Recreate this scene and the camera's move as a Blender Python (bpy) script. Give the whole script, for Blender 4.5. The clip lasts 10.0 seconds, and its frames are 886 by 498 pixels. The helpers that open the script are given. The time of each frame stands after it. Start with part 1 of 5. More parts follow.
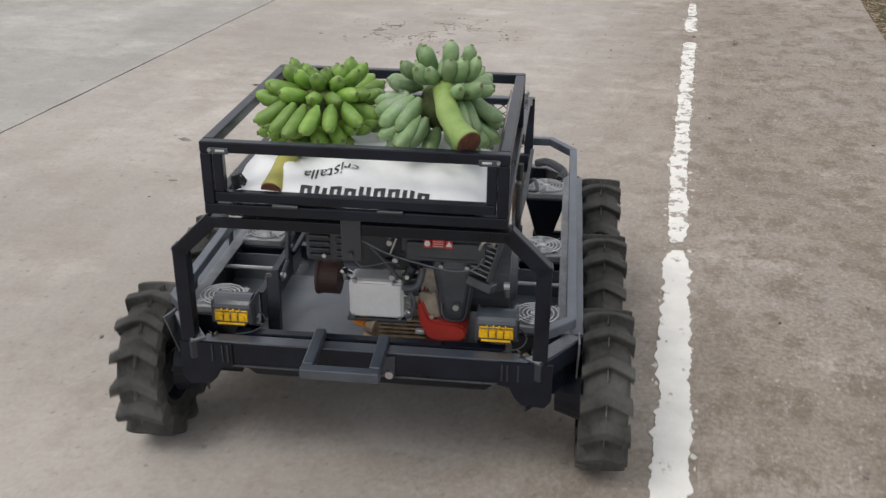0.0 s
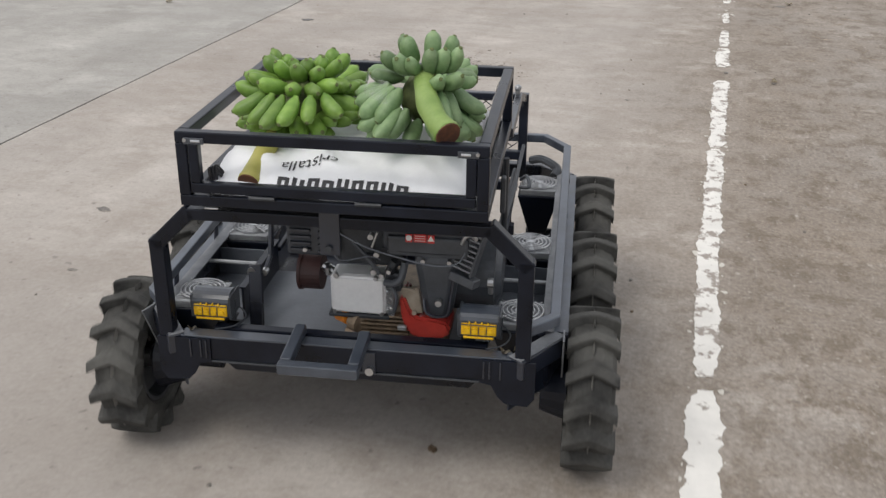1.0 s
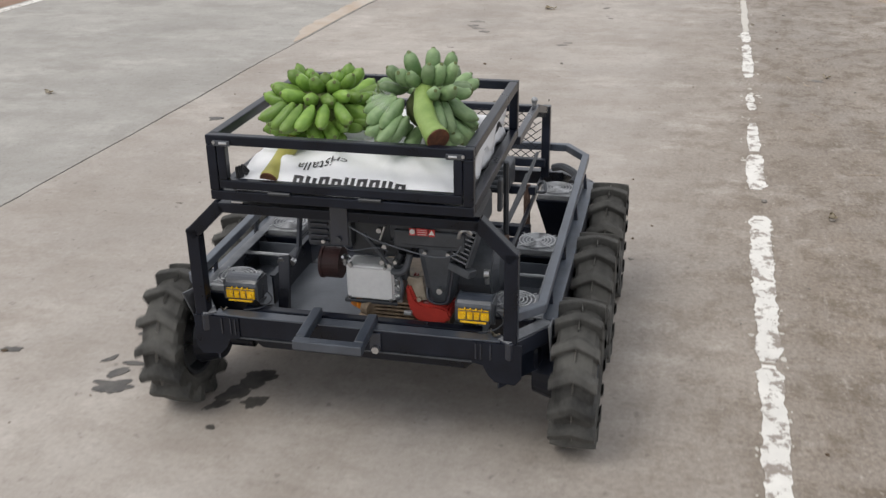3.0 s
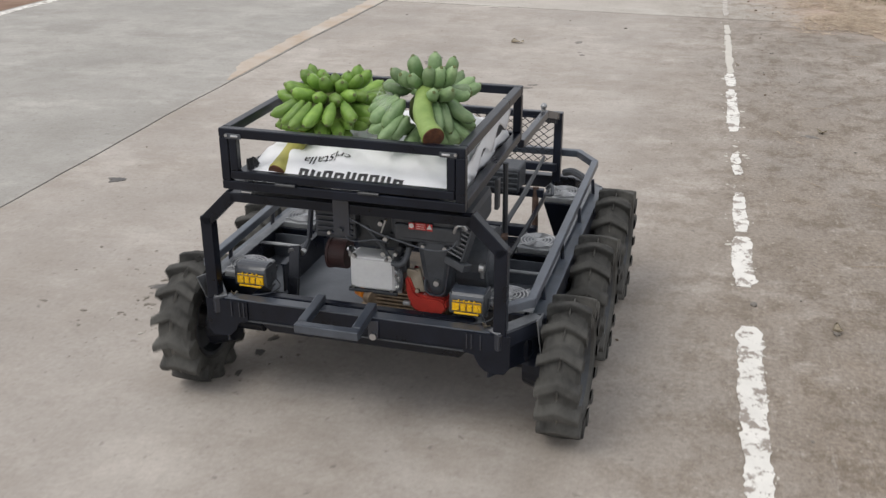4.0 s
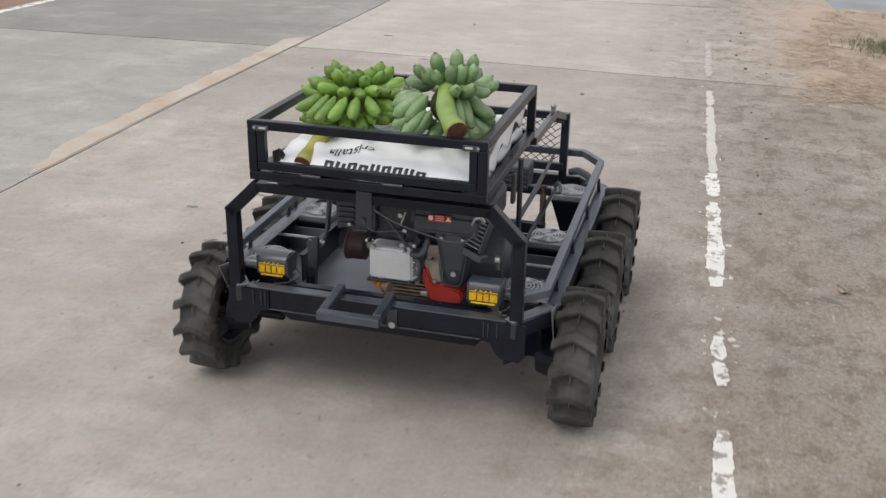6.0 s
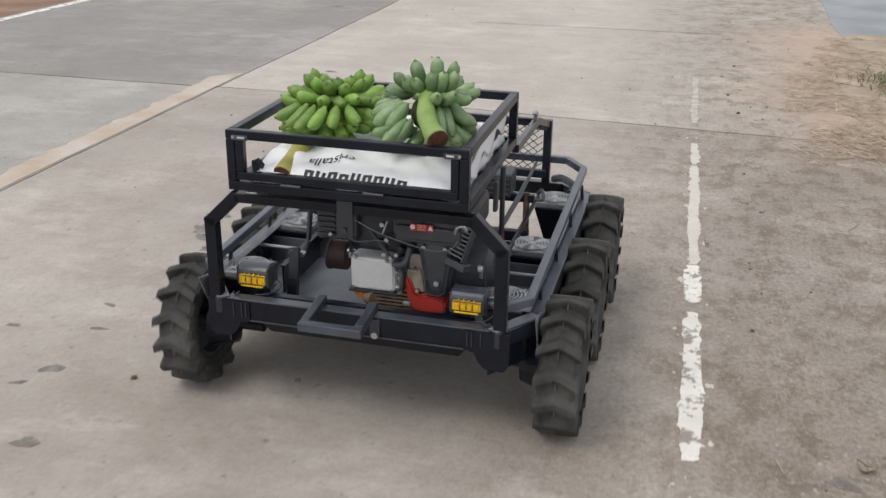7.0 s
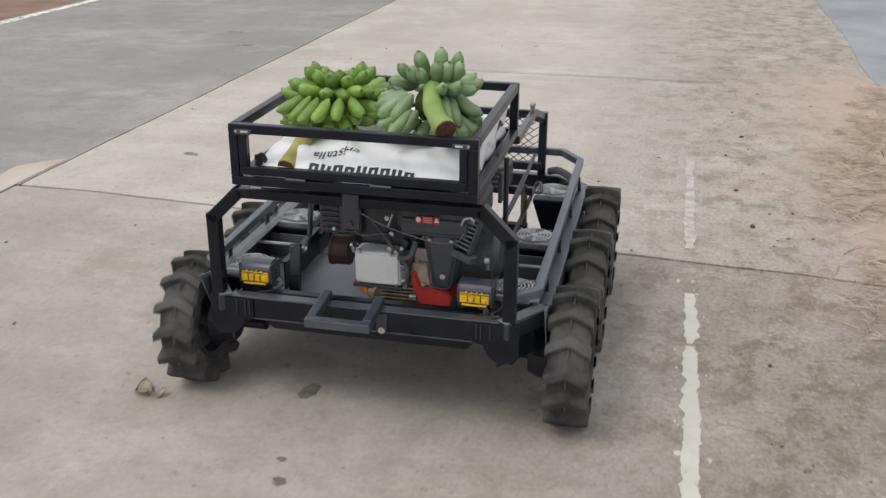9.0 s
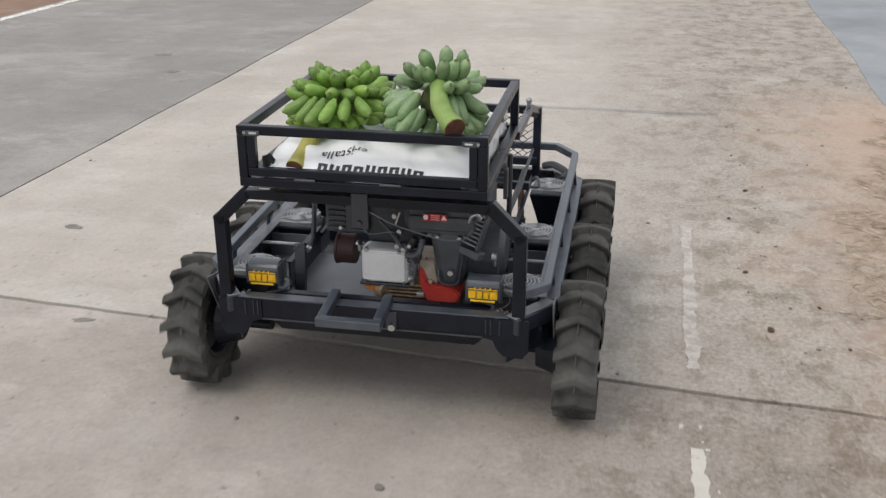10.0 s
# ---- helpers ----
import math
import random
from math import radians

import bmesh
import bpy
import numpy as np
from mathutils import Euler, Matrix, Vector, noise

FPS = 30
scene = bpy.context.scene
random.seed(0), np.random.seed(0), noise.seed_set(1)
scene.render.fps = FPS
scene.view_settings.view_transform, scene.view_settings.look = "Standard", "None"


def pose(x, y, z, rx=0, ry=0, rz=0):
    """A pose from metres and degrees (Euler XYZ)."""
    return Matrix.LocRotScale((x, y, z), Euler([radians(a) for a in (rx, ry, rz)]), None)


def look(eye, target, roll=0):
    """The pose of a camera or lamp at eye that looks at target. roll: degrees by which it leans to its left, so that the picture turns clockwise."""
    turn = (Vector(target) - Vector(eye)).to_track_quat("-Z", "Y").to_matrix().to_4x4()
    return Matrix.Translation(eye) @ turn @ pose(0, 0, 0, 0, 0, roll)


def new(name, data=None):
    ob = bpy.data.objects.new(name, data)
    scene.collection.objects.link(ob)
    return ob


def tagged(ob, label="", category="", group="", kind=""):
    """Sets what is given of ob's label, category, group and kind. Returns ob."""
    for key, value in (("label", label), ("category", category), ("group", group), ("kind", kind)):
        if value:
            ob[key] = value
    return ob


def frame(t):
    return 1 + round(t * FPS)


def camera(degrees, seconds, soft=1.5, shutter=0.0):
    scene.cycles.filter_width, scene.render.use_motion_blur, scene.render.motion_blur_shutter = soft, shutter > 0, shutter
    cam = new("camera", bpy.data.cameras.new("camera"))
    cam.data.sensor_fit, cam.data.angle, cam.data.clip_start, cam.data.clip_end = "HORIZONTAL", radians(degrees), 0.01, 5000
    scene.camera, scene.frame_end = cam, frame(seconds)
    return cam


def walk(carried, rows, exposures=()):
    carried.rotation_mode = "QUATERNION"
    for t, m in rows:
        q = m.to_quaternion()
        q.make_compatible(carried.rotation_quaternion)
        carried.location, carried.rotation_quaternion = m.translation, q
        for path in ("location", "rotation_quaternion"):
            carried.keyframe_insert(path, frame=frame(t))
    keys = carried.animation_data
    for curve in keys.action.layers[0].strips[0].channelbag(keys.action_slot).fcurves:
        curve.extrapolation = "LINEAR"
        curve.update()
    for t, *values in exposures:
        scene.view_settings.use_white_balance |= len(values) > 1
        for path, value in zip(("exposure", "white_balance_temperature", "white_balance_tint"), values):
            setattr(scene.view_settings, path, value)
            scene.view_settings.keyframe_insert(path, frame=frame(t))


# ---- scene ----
# ---- camera and its walk ----
cam = camera(47.1, 10.0, soft=1.4, shutter=0.3)
CAMERA_ROWS = [
    (0.0, 0.675, -2.107, 1.583, 65.44, -0.37, 13.50),
    (0.5, 0.677, -1.618, 1.567, 65.57, -0.22, 13.78),
    (1.0, 0.641, -1.098, 1.545, 65.65, -0.40, 15.04),
    (1.5, 0.583, -0.597, 1.578, 65.34, -0.70, 15.49),
    (2.0, 0.548, -0.198, 1.596, 65.25, -0.53, 15.84),
    (2.5, 0.446, 0.230, 1.608, 65.40, -0.21, 15.59),
    (3.0, 0.437, 0.742, 1.607, 66.55, 0.81, 14.45),
    (3.2, 0.430, 0.924, 1.626, 66.76, 0.54, 14.47),
    (4.5, 0.443, 2.161, 1.619, 67.14, 0.10, 13.46),
    (5.0, 0.461, 2.689, 1.605, 67.12, -0.13, 13.61),
    (5.2, 0.456, 2.850, 1.624, 67.09, -0.32, 13.46),
    (6.3, 0.494, 4.051, 1.617, 67.61, -0.98, 13.15),
    (6.5, 0.528, 4.292, 1.616, 67.57, -0.62, 13.14),
    (7.0, 0.566, 4.895, 1.613, 67.93, -0.73, 13.14),
    (7.5, 0.562, 5.473, 1.616, 67.82, -1.00, 13.15),
    (8.0, 0.605, 6.049, 1.597, 67.89, -0.76, 12.80),
    (8.5, 0.593, 6.582, 1.590, 67.85, -0.80, 12.93),
    (9.0, 0.561, 7.117, 1.580, 68.00, -0.31, 12.68),
    (9.5, 0.552, 7.655, 1.603, 67.65, -0.03, 12.33),
    (10.0, 0.491, 8.209, 1.599, 67.60, 0.11, 11.35),
]
walk(cam, [(t, pose(x, y, z, rx, ry, rz)) for t, x, y, z, rx, ry, rz in CAMERA_ROWS])

# the vehicle's way over the ground: seconds, x, y, heading
DRIVE = [
    (0.0, 0.000, 0.000, 6.56),
    (0.5, -0.060, 0.454, 7.15),
    (1.0, -0.122, 0.950, 7.24),
    (1.5, -0.192, 1.438, 7.04),
    (2.0, -0.260, 1.947, 6.36),
    (2.5, -0.326, 2.488, 5.03),
    (3.0, -0.397, 3.083, 1.45),
    (3.2, -0.410, 3.288, 0.13),
    (4.5, -0.385, 4.700, -4.01),
    (5.0, -0.342, 5.256, -3.69),
    (5.2, -0.336, 5.456, -3.45),
    (6.3, -0.277, 6.648, -2.27),
    (6.5, -0.265, 6.894, -2.30),
    (7.0, -0.243, 7.481, -1.59),
    (7.5, -0.232, 8.021, -1.27),
    (8.0, -0.221, 8.586, -0.84),
    (8.5, -0.215, 9.133, -0.51),
    (9.0, -0.215, 9.689, -0.17),
    (9.5, -0.215, 10.259, 0.07),
    (10.0, -0.216, 10.810, 0.52),
]

# ---- sky and sun: a bright overcast day ----
world = bpy.data.worlds.new("overcast_sky")
scene.world = world
world.use_nodes = True
wn, wl = world.node_tree.nodes, world.node_tree.links
sky = wn.new("ShaderNodeTexSky")
sky.sky_type = "NISHITA"
sky.sun_disc = False
sky.sun_elevation, sky.sun_rotation = radians(62), radians(250)
sky.air_density, sky.dust_density = 1.0, 4.0
cloud = wn.new("ShaderNodeMixRGB")
cloud.inputs["Fac"].default_value = 0.8
cloud.inputs["Color2"].default_value = (6.6, 6.6, 6.75, 1)
wl.new(sky.outputs["Color"], cloud.inputs["Color1"])
wl.new(cloud.outputs["Color"], wn["Background"].inputs["Color"])
wn["Background"].inputs["Strength"].default_value = 0.115
sun_data = bpy.data.lights.new("sun", "SUN")
sun_data.energy, sun_data.angle, sun_data.color = 0.9, radians(25), (1.0, 0.96, 0.9)
sun = new("sun", sun_data)
sun.matrix_world = look((-4, -3, 9), (0, 2, 0))
scene.view_settings.exposure = 0.34


# ---- materials ----
def rgba(c):
    return (c[0], c[1], c[2], 1)


def surface(name, dark, light, scale=6.0, rough=0.5, metal=0.0, bump=0.15, grain=90.0, rough_var=0.12, stretch=(1, 1, 1), space="Object", vary=0.0, spec=0.5):
    """A material with two scales of variation: patches between dark and light, and fine grain in relief."""
    m = bpy.data.materials.new(name)
    m.use_nodes = True
    n, l = m.node_tree.nodes, m.node_tree.links
    p = n["Principled BSDF"]
    co = n.new("ShaderNodeTexCoord")
    mp = n.new("ShaderNodeMapping")
    mp.inputs["Scale"].default_value = stretch
    l.new(co.outputs[space], mp.inputs["Vector"])
    big = n.new("ShaderNodeTexNoise")
    big.inputs["Scale"].default_value, big.inputs["Detail"].default_value, big.inputs["Roughness"].default_value = scale, 5, 0.6
    fine = n.new("ShaderNodeTexNoise")
    fine.inputs["Scale"].default_value, fine.inputs["Detail"].default_value = grain, 4
    l.new(mp.outputs["Vector"], big.inputs["Vector"])
    l.new(mp.outputs["Vector"], fine.inputs["Vector"])
    mix = n.new("ShaderNodeMixRGB")
    mix.inputs["Color1"].default_value, mix.inputs["Color2"].default_value = rgba(dark), rgba(light)
    ramp = n.new("ShaderNodeMapRange")
    ramp.inputs["From Min"].default_value, ramp.inputs["From Max"].default_value = 0.32, 0.68
    l.new(big.outputs["Fac"], ramp.inputs["Value"])
    add = n.new("ShaderNodeMath")
    add.operation, add.use_clamp = "MULTIPLY_ADD", True
    l.new(fine.outputs["Fac"], add.inputs[0])
    add.inputs[1].default_value = 0.5
    sub = n.new("ShaderNodeMath")
    sub.operation = "SUBTRACT"
    l.new(ramp.outputs["Result"], sub.inputs[0])
    sub.inputs[1].default_value = 0.25
    l.new(sub.outputs[0], add.inputs[2])
    l.new(add.outputs[0], mix.inputs["Fac"])
    colour = mix.outputs["Color"]
    if vary:
        info = n.new("ShaderNodeObjectInfo")
        hsv = n.new("ShaderNodeHueSaturation")
        span = n.new("ShaderNodeMapRange")
        span.inputs["To Min"].default_value, span.inputs["To Max"].default_value = 1 - vary, 1 + vary
        l.new(info.outputs["Random"], span.inputs["Value"])
        l.new(span.outputs["Result"], hsv.inputs["Value"])
        l.new(colour, hsv.inputs["Color"])
        colour = hsv.outputs["Color"]
    l.new(colour, p.inputs["Base Color"])
    rr = n.new("ShaderNodeMapRange")
    rr.inputs["To Min"].default_value, rr.inputs["To Max"].default_value = rough - rough_var, rough + rough_var
    l.new(big.outputs["Fac"], rr.inputs["Value"])
    l.new(rr.outputs["Result"], p.inputs["Roughness"])
    p.inputs["Metallic"].default_value = metal
    p.inputs["Specular IOR Level"].default_value = spec
    if bump:
        b = n.new("ShaderNodeBump")
        b.inputs["Strength"].default_value, b.inputs["Distance"].default_value = bump, 0.004
        l.new(fine.outputs["Fac"], b.inputs["Height"])
        l.new(b.outputs["Normal"], p.inputs["Normal"])
    return m


def concrete(name, pale, dull, stain):
    """Weathered broom-finished concrete in world space: broad stains, streaks across the road, speckles and pits."""
    m = bpy.data.materials.new(name)
    m.use_nodes = True
    n, l = m.node_tree.nodes, m.node_tree.links
    p = n["Principled BSDF"]
    geo = n.new("ShaderNodeNewGeometry")

    def noise_at(scale, detail, rough, stretch=(1, 1, 1), lo=0.35, hi=0.65):
        mp = n.new("ShaderNodeMapping")
        mp.inputs["Scale"].default_value = stretch
        l.new(geo.outputs["Position"], mp.inputs["Vector"])
        t = n.new("ShaderNodeTexNoise")
        t.inputs["Scale"].default_value, t.inputs["Detail"].default_value, t.inputs["Roughness"].default_value = scale, detail, rough
        l.new(mp.outputs["Vector"], t.inputs["Vector"])
        r = n.new("ShaderNodeMapRange")
        r.inputs["From Min"].default_value, r.inputs["From Max"].default_value = lo, hi
        l.new(t.outputs["Fac"], r.inputs["Value"])
        return t.outputs["Fac"], r.outputs["Result"]

    def blend(fac, a, b, kind="MIX", amount=1.0):
        x = n.new("ShaderNodeMixRGB")
        x.blend_type = kind
        if amount != 1.0:
            k = n.new("ShaderNodeMath")
            k.operation = "MULTIPLY"
            l.new(fac, k.inputs[0])
            k.inputs[1].default_value = amount
            fac = k.outputs[0]
        l.new(fac, x.inputs["Fac"])
        for s, v in (("Color1", a), ("Color2", b)):
            if isinstance(v, tuple):
                x.inputs[s].default_value = rgba(v)
            else:
                l.new(v, x.inputs[s])
        return x.outputs["Color"]

    _, broad = noise_at(0.55, 4, 0.55)
    _, patch = noise_at(2.6, 6, 0.65, (1, 0.8, 1))
    _, streak = noise_at(5.0, 5, 0.6, (0.35, 5.0, 1), 0.4, 0.66)
    grain_raw, grain = noise_at(60, 5, 0.75, (1, 1, 1), 0.36, 0.66)
    _, speck = noise_at(26, 3, 0.5, (1, 1, 1), 0.66, 0.74)
    _, pale_speck = noise_at(44, 3, 0.5, (1.1, 1, 1), 0.64, 0.72)
    _, wear = noise_at(1.1, 6, 0.7, (1, 0.35, 1), 0.48, 0.68)
    # the verge side of the road is dirtier than the driving side
    sep = n.new("ShaderNodeSeparateXYZ")
    l.new(geo.outputs["Position"], sep.inputs["Vector"])
    side = n.new("ShaderNodeMapRange")
    side.inputs["From Min"].default_value, side.inputs["From Max"].default_value = 0.0, 1.0
    edge_noise, _ = noise_at(1.3, 6, 0.65)
    wob = n.new("ShaderNodeMath")
    wob.operation = "MULTIPLY_ADD"
    l.new(edge_noise, wob.inputs[0])
    wob.inputs[1].default_value = 0.9
    off = n.new("ShaderNodeMath")
    off.operation = "SUBTRACT"
    l.new(sep.outputs["X"], off.inputs[0])
    off.inputs[1].default_value = 0.45
    l.new(off.outputs[0], wob.inputs[2])
    l.new(wob.outputs[0], side.inputs["Value"])
    c = blend(broad, pale, dull)
    c = blend(patch, c, stain, amount=0.36)
    c = blend(streak, c, dull, amount=0.06)
    sidewear = n.new("ShaderNodeMath")
    sidewear.operation = "MULTIPLY"
    l.new(side.outputs["Result"], sidewear.inputs[0])
    l.new(patch, sidewear.inputs[1])
    nearer = n.new("ShaderNodeMapRange")
    nearer.inputs["From Min"].default_value, nearer.inputs["From Max"].default_value = 5.5, 11.0
    nearer.inputs["To Min"].default_value, nearer.inputs["To Max"].default_value = 1.0, 0.35
    l.new(sep.outputs["Y"], nearer.inputs["Value"])
    worn_side = n.new("ShaderNodeMath")
    worn_side.operation = "MULTIPLY"
    l.new(side.outputs["Result"], worn_side.inputs[0])
    l.new(nearer.outputs["Result"], worn_side.inputs[1])
    c = blend(worn_side.outputs[0], c, tuple(v * k for v, k in zip(stain, (0.86, 0.80, 0.72))), amount=0.86)
    c = blend(sidewear.outputs[0], c, tuple(v * 0.62 for v in stain), amount=0.55)
    smear_raw, smear = noise_at(1.7, 8, 0.74, (0.85, 1.1, 1), 0.50, 0.62)
    c = blend(smear, c, stain, amount=0.58)
    _, bleached = noise_at(1.9, 8, 0.72, (0.8, 1.15, 1.9), 0.53, 0.66)
    c = blend(bleached, c, tuple(min(0.62, v * 1.22) for v in pale), amount=0.45)
    _, scratch = noise_at(9, 6, 0.75, (0.25, 3.2, 1), 0.58, 0.70)
    c = blend(scratch, c, tuple(v * 0.7 for v in stain), amount=0.08)
    _, cloud_a = noise_at(3.6, 9, 0.74, (0.8, 1.1, 1), 0.47, 0.60)
    c = blend(cloud_a, c, stain, amount=0.40)
    _, cloud_b = noise_at(0.9, 5, 0.6, (1, 0.7, 2.3), 0.46, 0.62)
    c = blend(cloud_b, c, tuple(v * 0.86 for v in dull), amount=0.45)
    _, mottle = noise_at(6.5, 11, 0.80, (1, 0.8, 1), 0.485, 0.575)
    grime = n.new("ShaderNodeMath")
    grime.operation = "MULTIPLY"
    l.new(side.outputs["Result"], grime.inputs[0])
    l.new(mottle, grime.inputs[1])
    c = blend(grime.outputs[0], c, tuple(v * k for v, k in zip(stain, (0.52, 0.47, 0.395))), amount=0.72)
    _, scuff = noise_at(7, 9, 0.78, (3.2, 0.5, 1), 0.575, 0.68)
    pale_scuff = n.new("ShaderNodeMath")
    pale_scuff.operation = "MULTIPLY"
    l.new(side.outputs["Result"], pale_scuff.inputs[0])
    l.new(scuff, pale_scuff.inputs[1])
    c = blend(pale_scuff.outputs[0], c, pale, amount=0.52)
    _, mottle_fine = noise_at(21, 8, 0.78, (1, 1, 1.4), 0.52, 0.62)
    c = blend(mottle_fine, c, tuple(v * 0.66 for v in stain), amount=0.20)
    _, pits = noise_at(15, 4, 0.6, (1, 1, 1), 0.68, 0.73)
    c = blend(pits, c, tuple(v * 0.5 for v in stain), amount=0.6)
    c = blend(wear, c, tuple(v * 0.72 for v in stain), amount=0.22)
    gr = n.new("ShaderNodeMixRGB")
    gr.blend_type = "MULTIPLY"
    rougher = n.new("ShaderNodeMapRange")
    rougher.inputs["To Min"].default_value, rougher.inputs["To Max"].default_value = 0.20, 0.62
    l.new(side.outputs["Result"], rougher.inputs["Value"])
    l.new(rougher.outputs["Result"], gr.inputs["Fac"])
    l.new(c, gr.inputs["Color1"])
    g2 = blend(grain, (0.52, 0.51, 0.50), (1.34, 1.34, 1.34))
    l.new(g2, gr.inputs["Color2"])
    c = gr.outputs["Color"]
    c = blend(speck, c, (0.10, 0.09, 0.08), amount=0.45)
    sidespeck = n.new("ShaderNodeMath")
    sidespeck.operation = "MULTIPLY"
    l.new(side.outputs["Result"], sidespeck.inputs[0])
    l.new(pale_speck, sidespeck.inputs[1])
    c = blend(sidespeck.outputs[0], c, (0.55, 0.51, 0.46), amount=0.5)
    # sandy dirt trodden over the slab near the straw
    soil_noise, _ = noise_at(2.2, 6, 0.68)
    reach = n.new("ShaderNodeMath")
    reach.operation = "MULTIPLY_ADD"
    l.new(soil_noise, reach.inputs[0])
    reach.inputs[1].default_value = 1.6
    l.new(sep.outputs["X"], reach.inputs[2])
    across = n.new("ShaderNodeMapRange")
    across.inputs["From Min"].default_value, across.inputs["From Max"].default_value = 1.7, 2.6
    l.new(reach.outputs[0], across.inputs["Value"])
    reach2 = n.new("ShaderNodeMath")
    reach2.operation = "MULTIPLY_ADD"
    l.new(soil_noise, reach2.inputs[0])
    reach2.inputs[1].default_value = 2.0
    l.new(sep.outputs["Y"], reach2.inputs[2])
    begin = n.new("ShaderNodeMapRange")
    begin.inputs["From Min"].default_value, begin.inputs["From Max"].default_value = 11.3, 12.4
    l.new(reach2.outputs[0], begin.inputs["Value"])
    finish = n.new("ShaderNodeMapRange")
    finish.inputs["From Min"].default_value, finish.inputs["From Max"].default_value = 16.4, 15.6
    l.new(reach2.outputs[0], finish.inputs["Value"])
    soil = n.new("ShaderNodeMath")
    soil.operation = "MULTIPLY"
    l.new(across.outputs["Result"], soil.inputs[0])
    l.new(begin.outputs["Result"], soil.inputs[1])
    soil2 = n.new("ShaderNodeMath")
    soil2.operation = "MULTIPLY"
    l.new(soil.outputs[0], soil2.inputs[0])
    l.new(finish.outputs["Result"], soil2.inputs[1])
    c = blend(soil2.outputs[0], c, (0.47, 0.345, 0.265), amount=0.78)
    l.new(c, p.inputs["Base Color"])
    p.inputs["Roughness"].default_value = 0.82
    p.inputs["Specular IOR Level"].default_value = 0.35
    b = n.new("ShaderNodeBump")
    b.inputs["Strength"].default_value, b.inputs["Distance"].default_value = 0.32, 0.004
    h = n.new("ShaderNodeMath")
    h.operation = "MULTIPLY_ADD"
    l.new(streak, h.inputs[0])
    h.inputs[1].default_value = 0.2
    l.new(grain_raw, h.inputs[2])
    l.new(h.outputs[0], b.inputs["Height"])
    l.new(b.outputs["Normal"], p.inputs["Normal"])
    return m


def worn_paint(name, paint, under, lo, hi):
    """Road paint that is rubbed through to the concrete in patches."""
    m = surface(name, tuple(v * 0.86 for v in paint), paint, 9, 0.7, 0, 0.2, 120, 0.1)
    n, l = m.node_tree.nodes, m.node_tree.links
    p = n["Principled BSDF"]
    old = p.inputs["Base Color"].links[0].from_socket
    geo = n.new("ShaderNodeNewGeometry")
    t = n.new("ShaderNodeTexNoise")
    t.inputs["Scale"].default_value, t.inputs["Detail"].default_value, t.inputs["Roughness"].default_value = 14, 7, 0.72
    l.new(geo.outputs["Position"], t.inputs["Vector"])
    r = n.new("ShaderNodeMapRange")
    r.inputs["From Min"].default_value, r.inputs["From Max"].default_value = lo, hi
    l.new(t.outputs["Fac"], r.inputs["Value"])
    x = n.new("ShaderNodeMixRGB")
    l.new(r.outputs["Result"], x.inputs["Fac"])
    l.new(old, x.inputs["Color1"])
    x.inputs["Color2"].default_value = rgba(under)
    l.new(x.outputs["Color"], p.inputs["Base Color"])
    return m


CONCRETE = concrete("weathered_concrete", (0.50, 0.462, 0.42), (0.385, 0.352, 0.318), (0.315, 0.275, 0.235))
CONCRETE_LEFT = concrete("dull_grey_concrete", (0.475, 0.457, 0.422), (0.355, 0.342, 0.316), (0.29, 0.274, 0.248))
CONCRETE_LEFT_FAR = concrete("dark_grey_concrete", (0.375, 0.360, 0.336), (0.278, 0.268, 0.252), (0.23, 0.216, 0.20))
CONCRETE_FAR = concrete("bleached_concrete", (0.555, 0.516, 0.468), (0.475, 0.442, 0.40), (0.40, 0.363, 0.317))
SOIL = surface("dry_soil", (0.10, 0.07, 0.045), (0.22, 0.16, 0.11), 1.5, 0.95, 0, 0.8, 30, 0.05, space="Generated", spec=0.1)
PAINT = worn_paint("worn_white_paint", (0.80, 0.78, 0.73), (0.31, 0.27, 0.235), 0.52, 0.565)
PAINT_FULL = worn_paint("scuffed_white_paint", (0.80, 0.78, 0.73), (0.33, 0.29, 0.25), 0.60, 0.66)
PAINT_CREAM = worn_paint("yellowed_white_paint", (0.61, 0.58, 0.52), (0.34, 0.30, 0.255), 0.595, 0.66)
PAINT_THIN = worn_paint("faded_white_paint", (0.56, 0.53, 0.485), (0.38, 0.34, 0.30), 0.44, 0.56)
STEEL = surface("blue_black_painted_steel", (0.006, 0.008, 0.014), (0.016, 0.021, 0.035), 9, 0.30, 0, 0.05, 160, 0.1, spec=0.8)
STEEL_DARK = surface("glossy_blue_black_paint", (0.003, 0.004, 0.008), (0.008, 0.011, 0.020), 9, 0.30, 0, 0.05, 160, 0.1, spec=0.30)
# Sheen of the sky on the rail and flange is put into this colour.
STEEL_RAIL = surface("sky_sheen_blue_grey_paint", (0.038, 0.047, 0.064), (0.085, 0.102, 0.130), 12, 0.34, 0, 0.06, 160, 0.12, spec=0.9)
# Lighter copy of the blue-black paint: sky light on the tops, as colour.
STEEL_HITCH = surface("sky_lit_blue_grey_paint", (0.028, 0.035, 0.048), (0.058, 0.070, 0.090), 12, 0.34, 0, 0.06, 160, 0.12, spec=0.9)
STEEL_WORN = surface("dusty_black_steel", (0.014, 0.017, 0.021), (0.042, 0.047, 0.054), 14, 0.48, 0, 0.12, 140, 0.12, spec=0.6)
# Own grey of rotors and slats, and sky light painted on flanges and webs.
STEEL_GREY = surface("grey_and_sky_lit_steel", (0.115, 0.12, 0.13), (0.25, 0.26, 0.275), 10, 0.42, 0, 0.08, 140, 0.1)
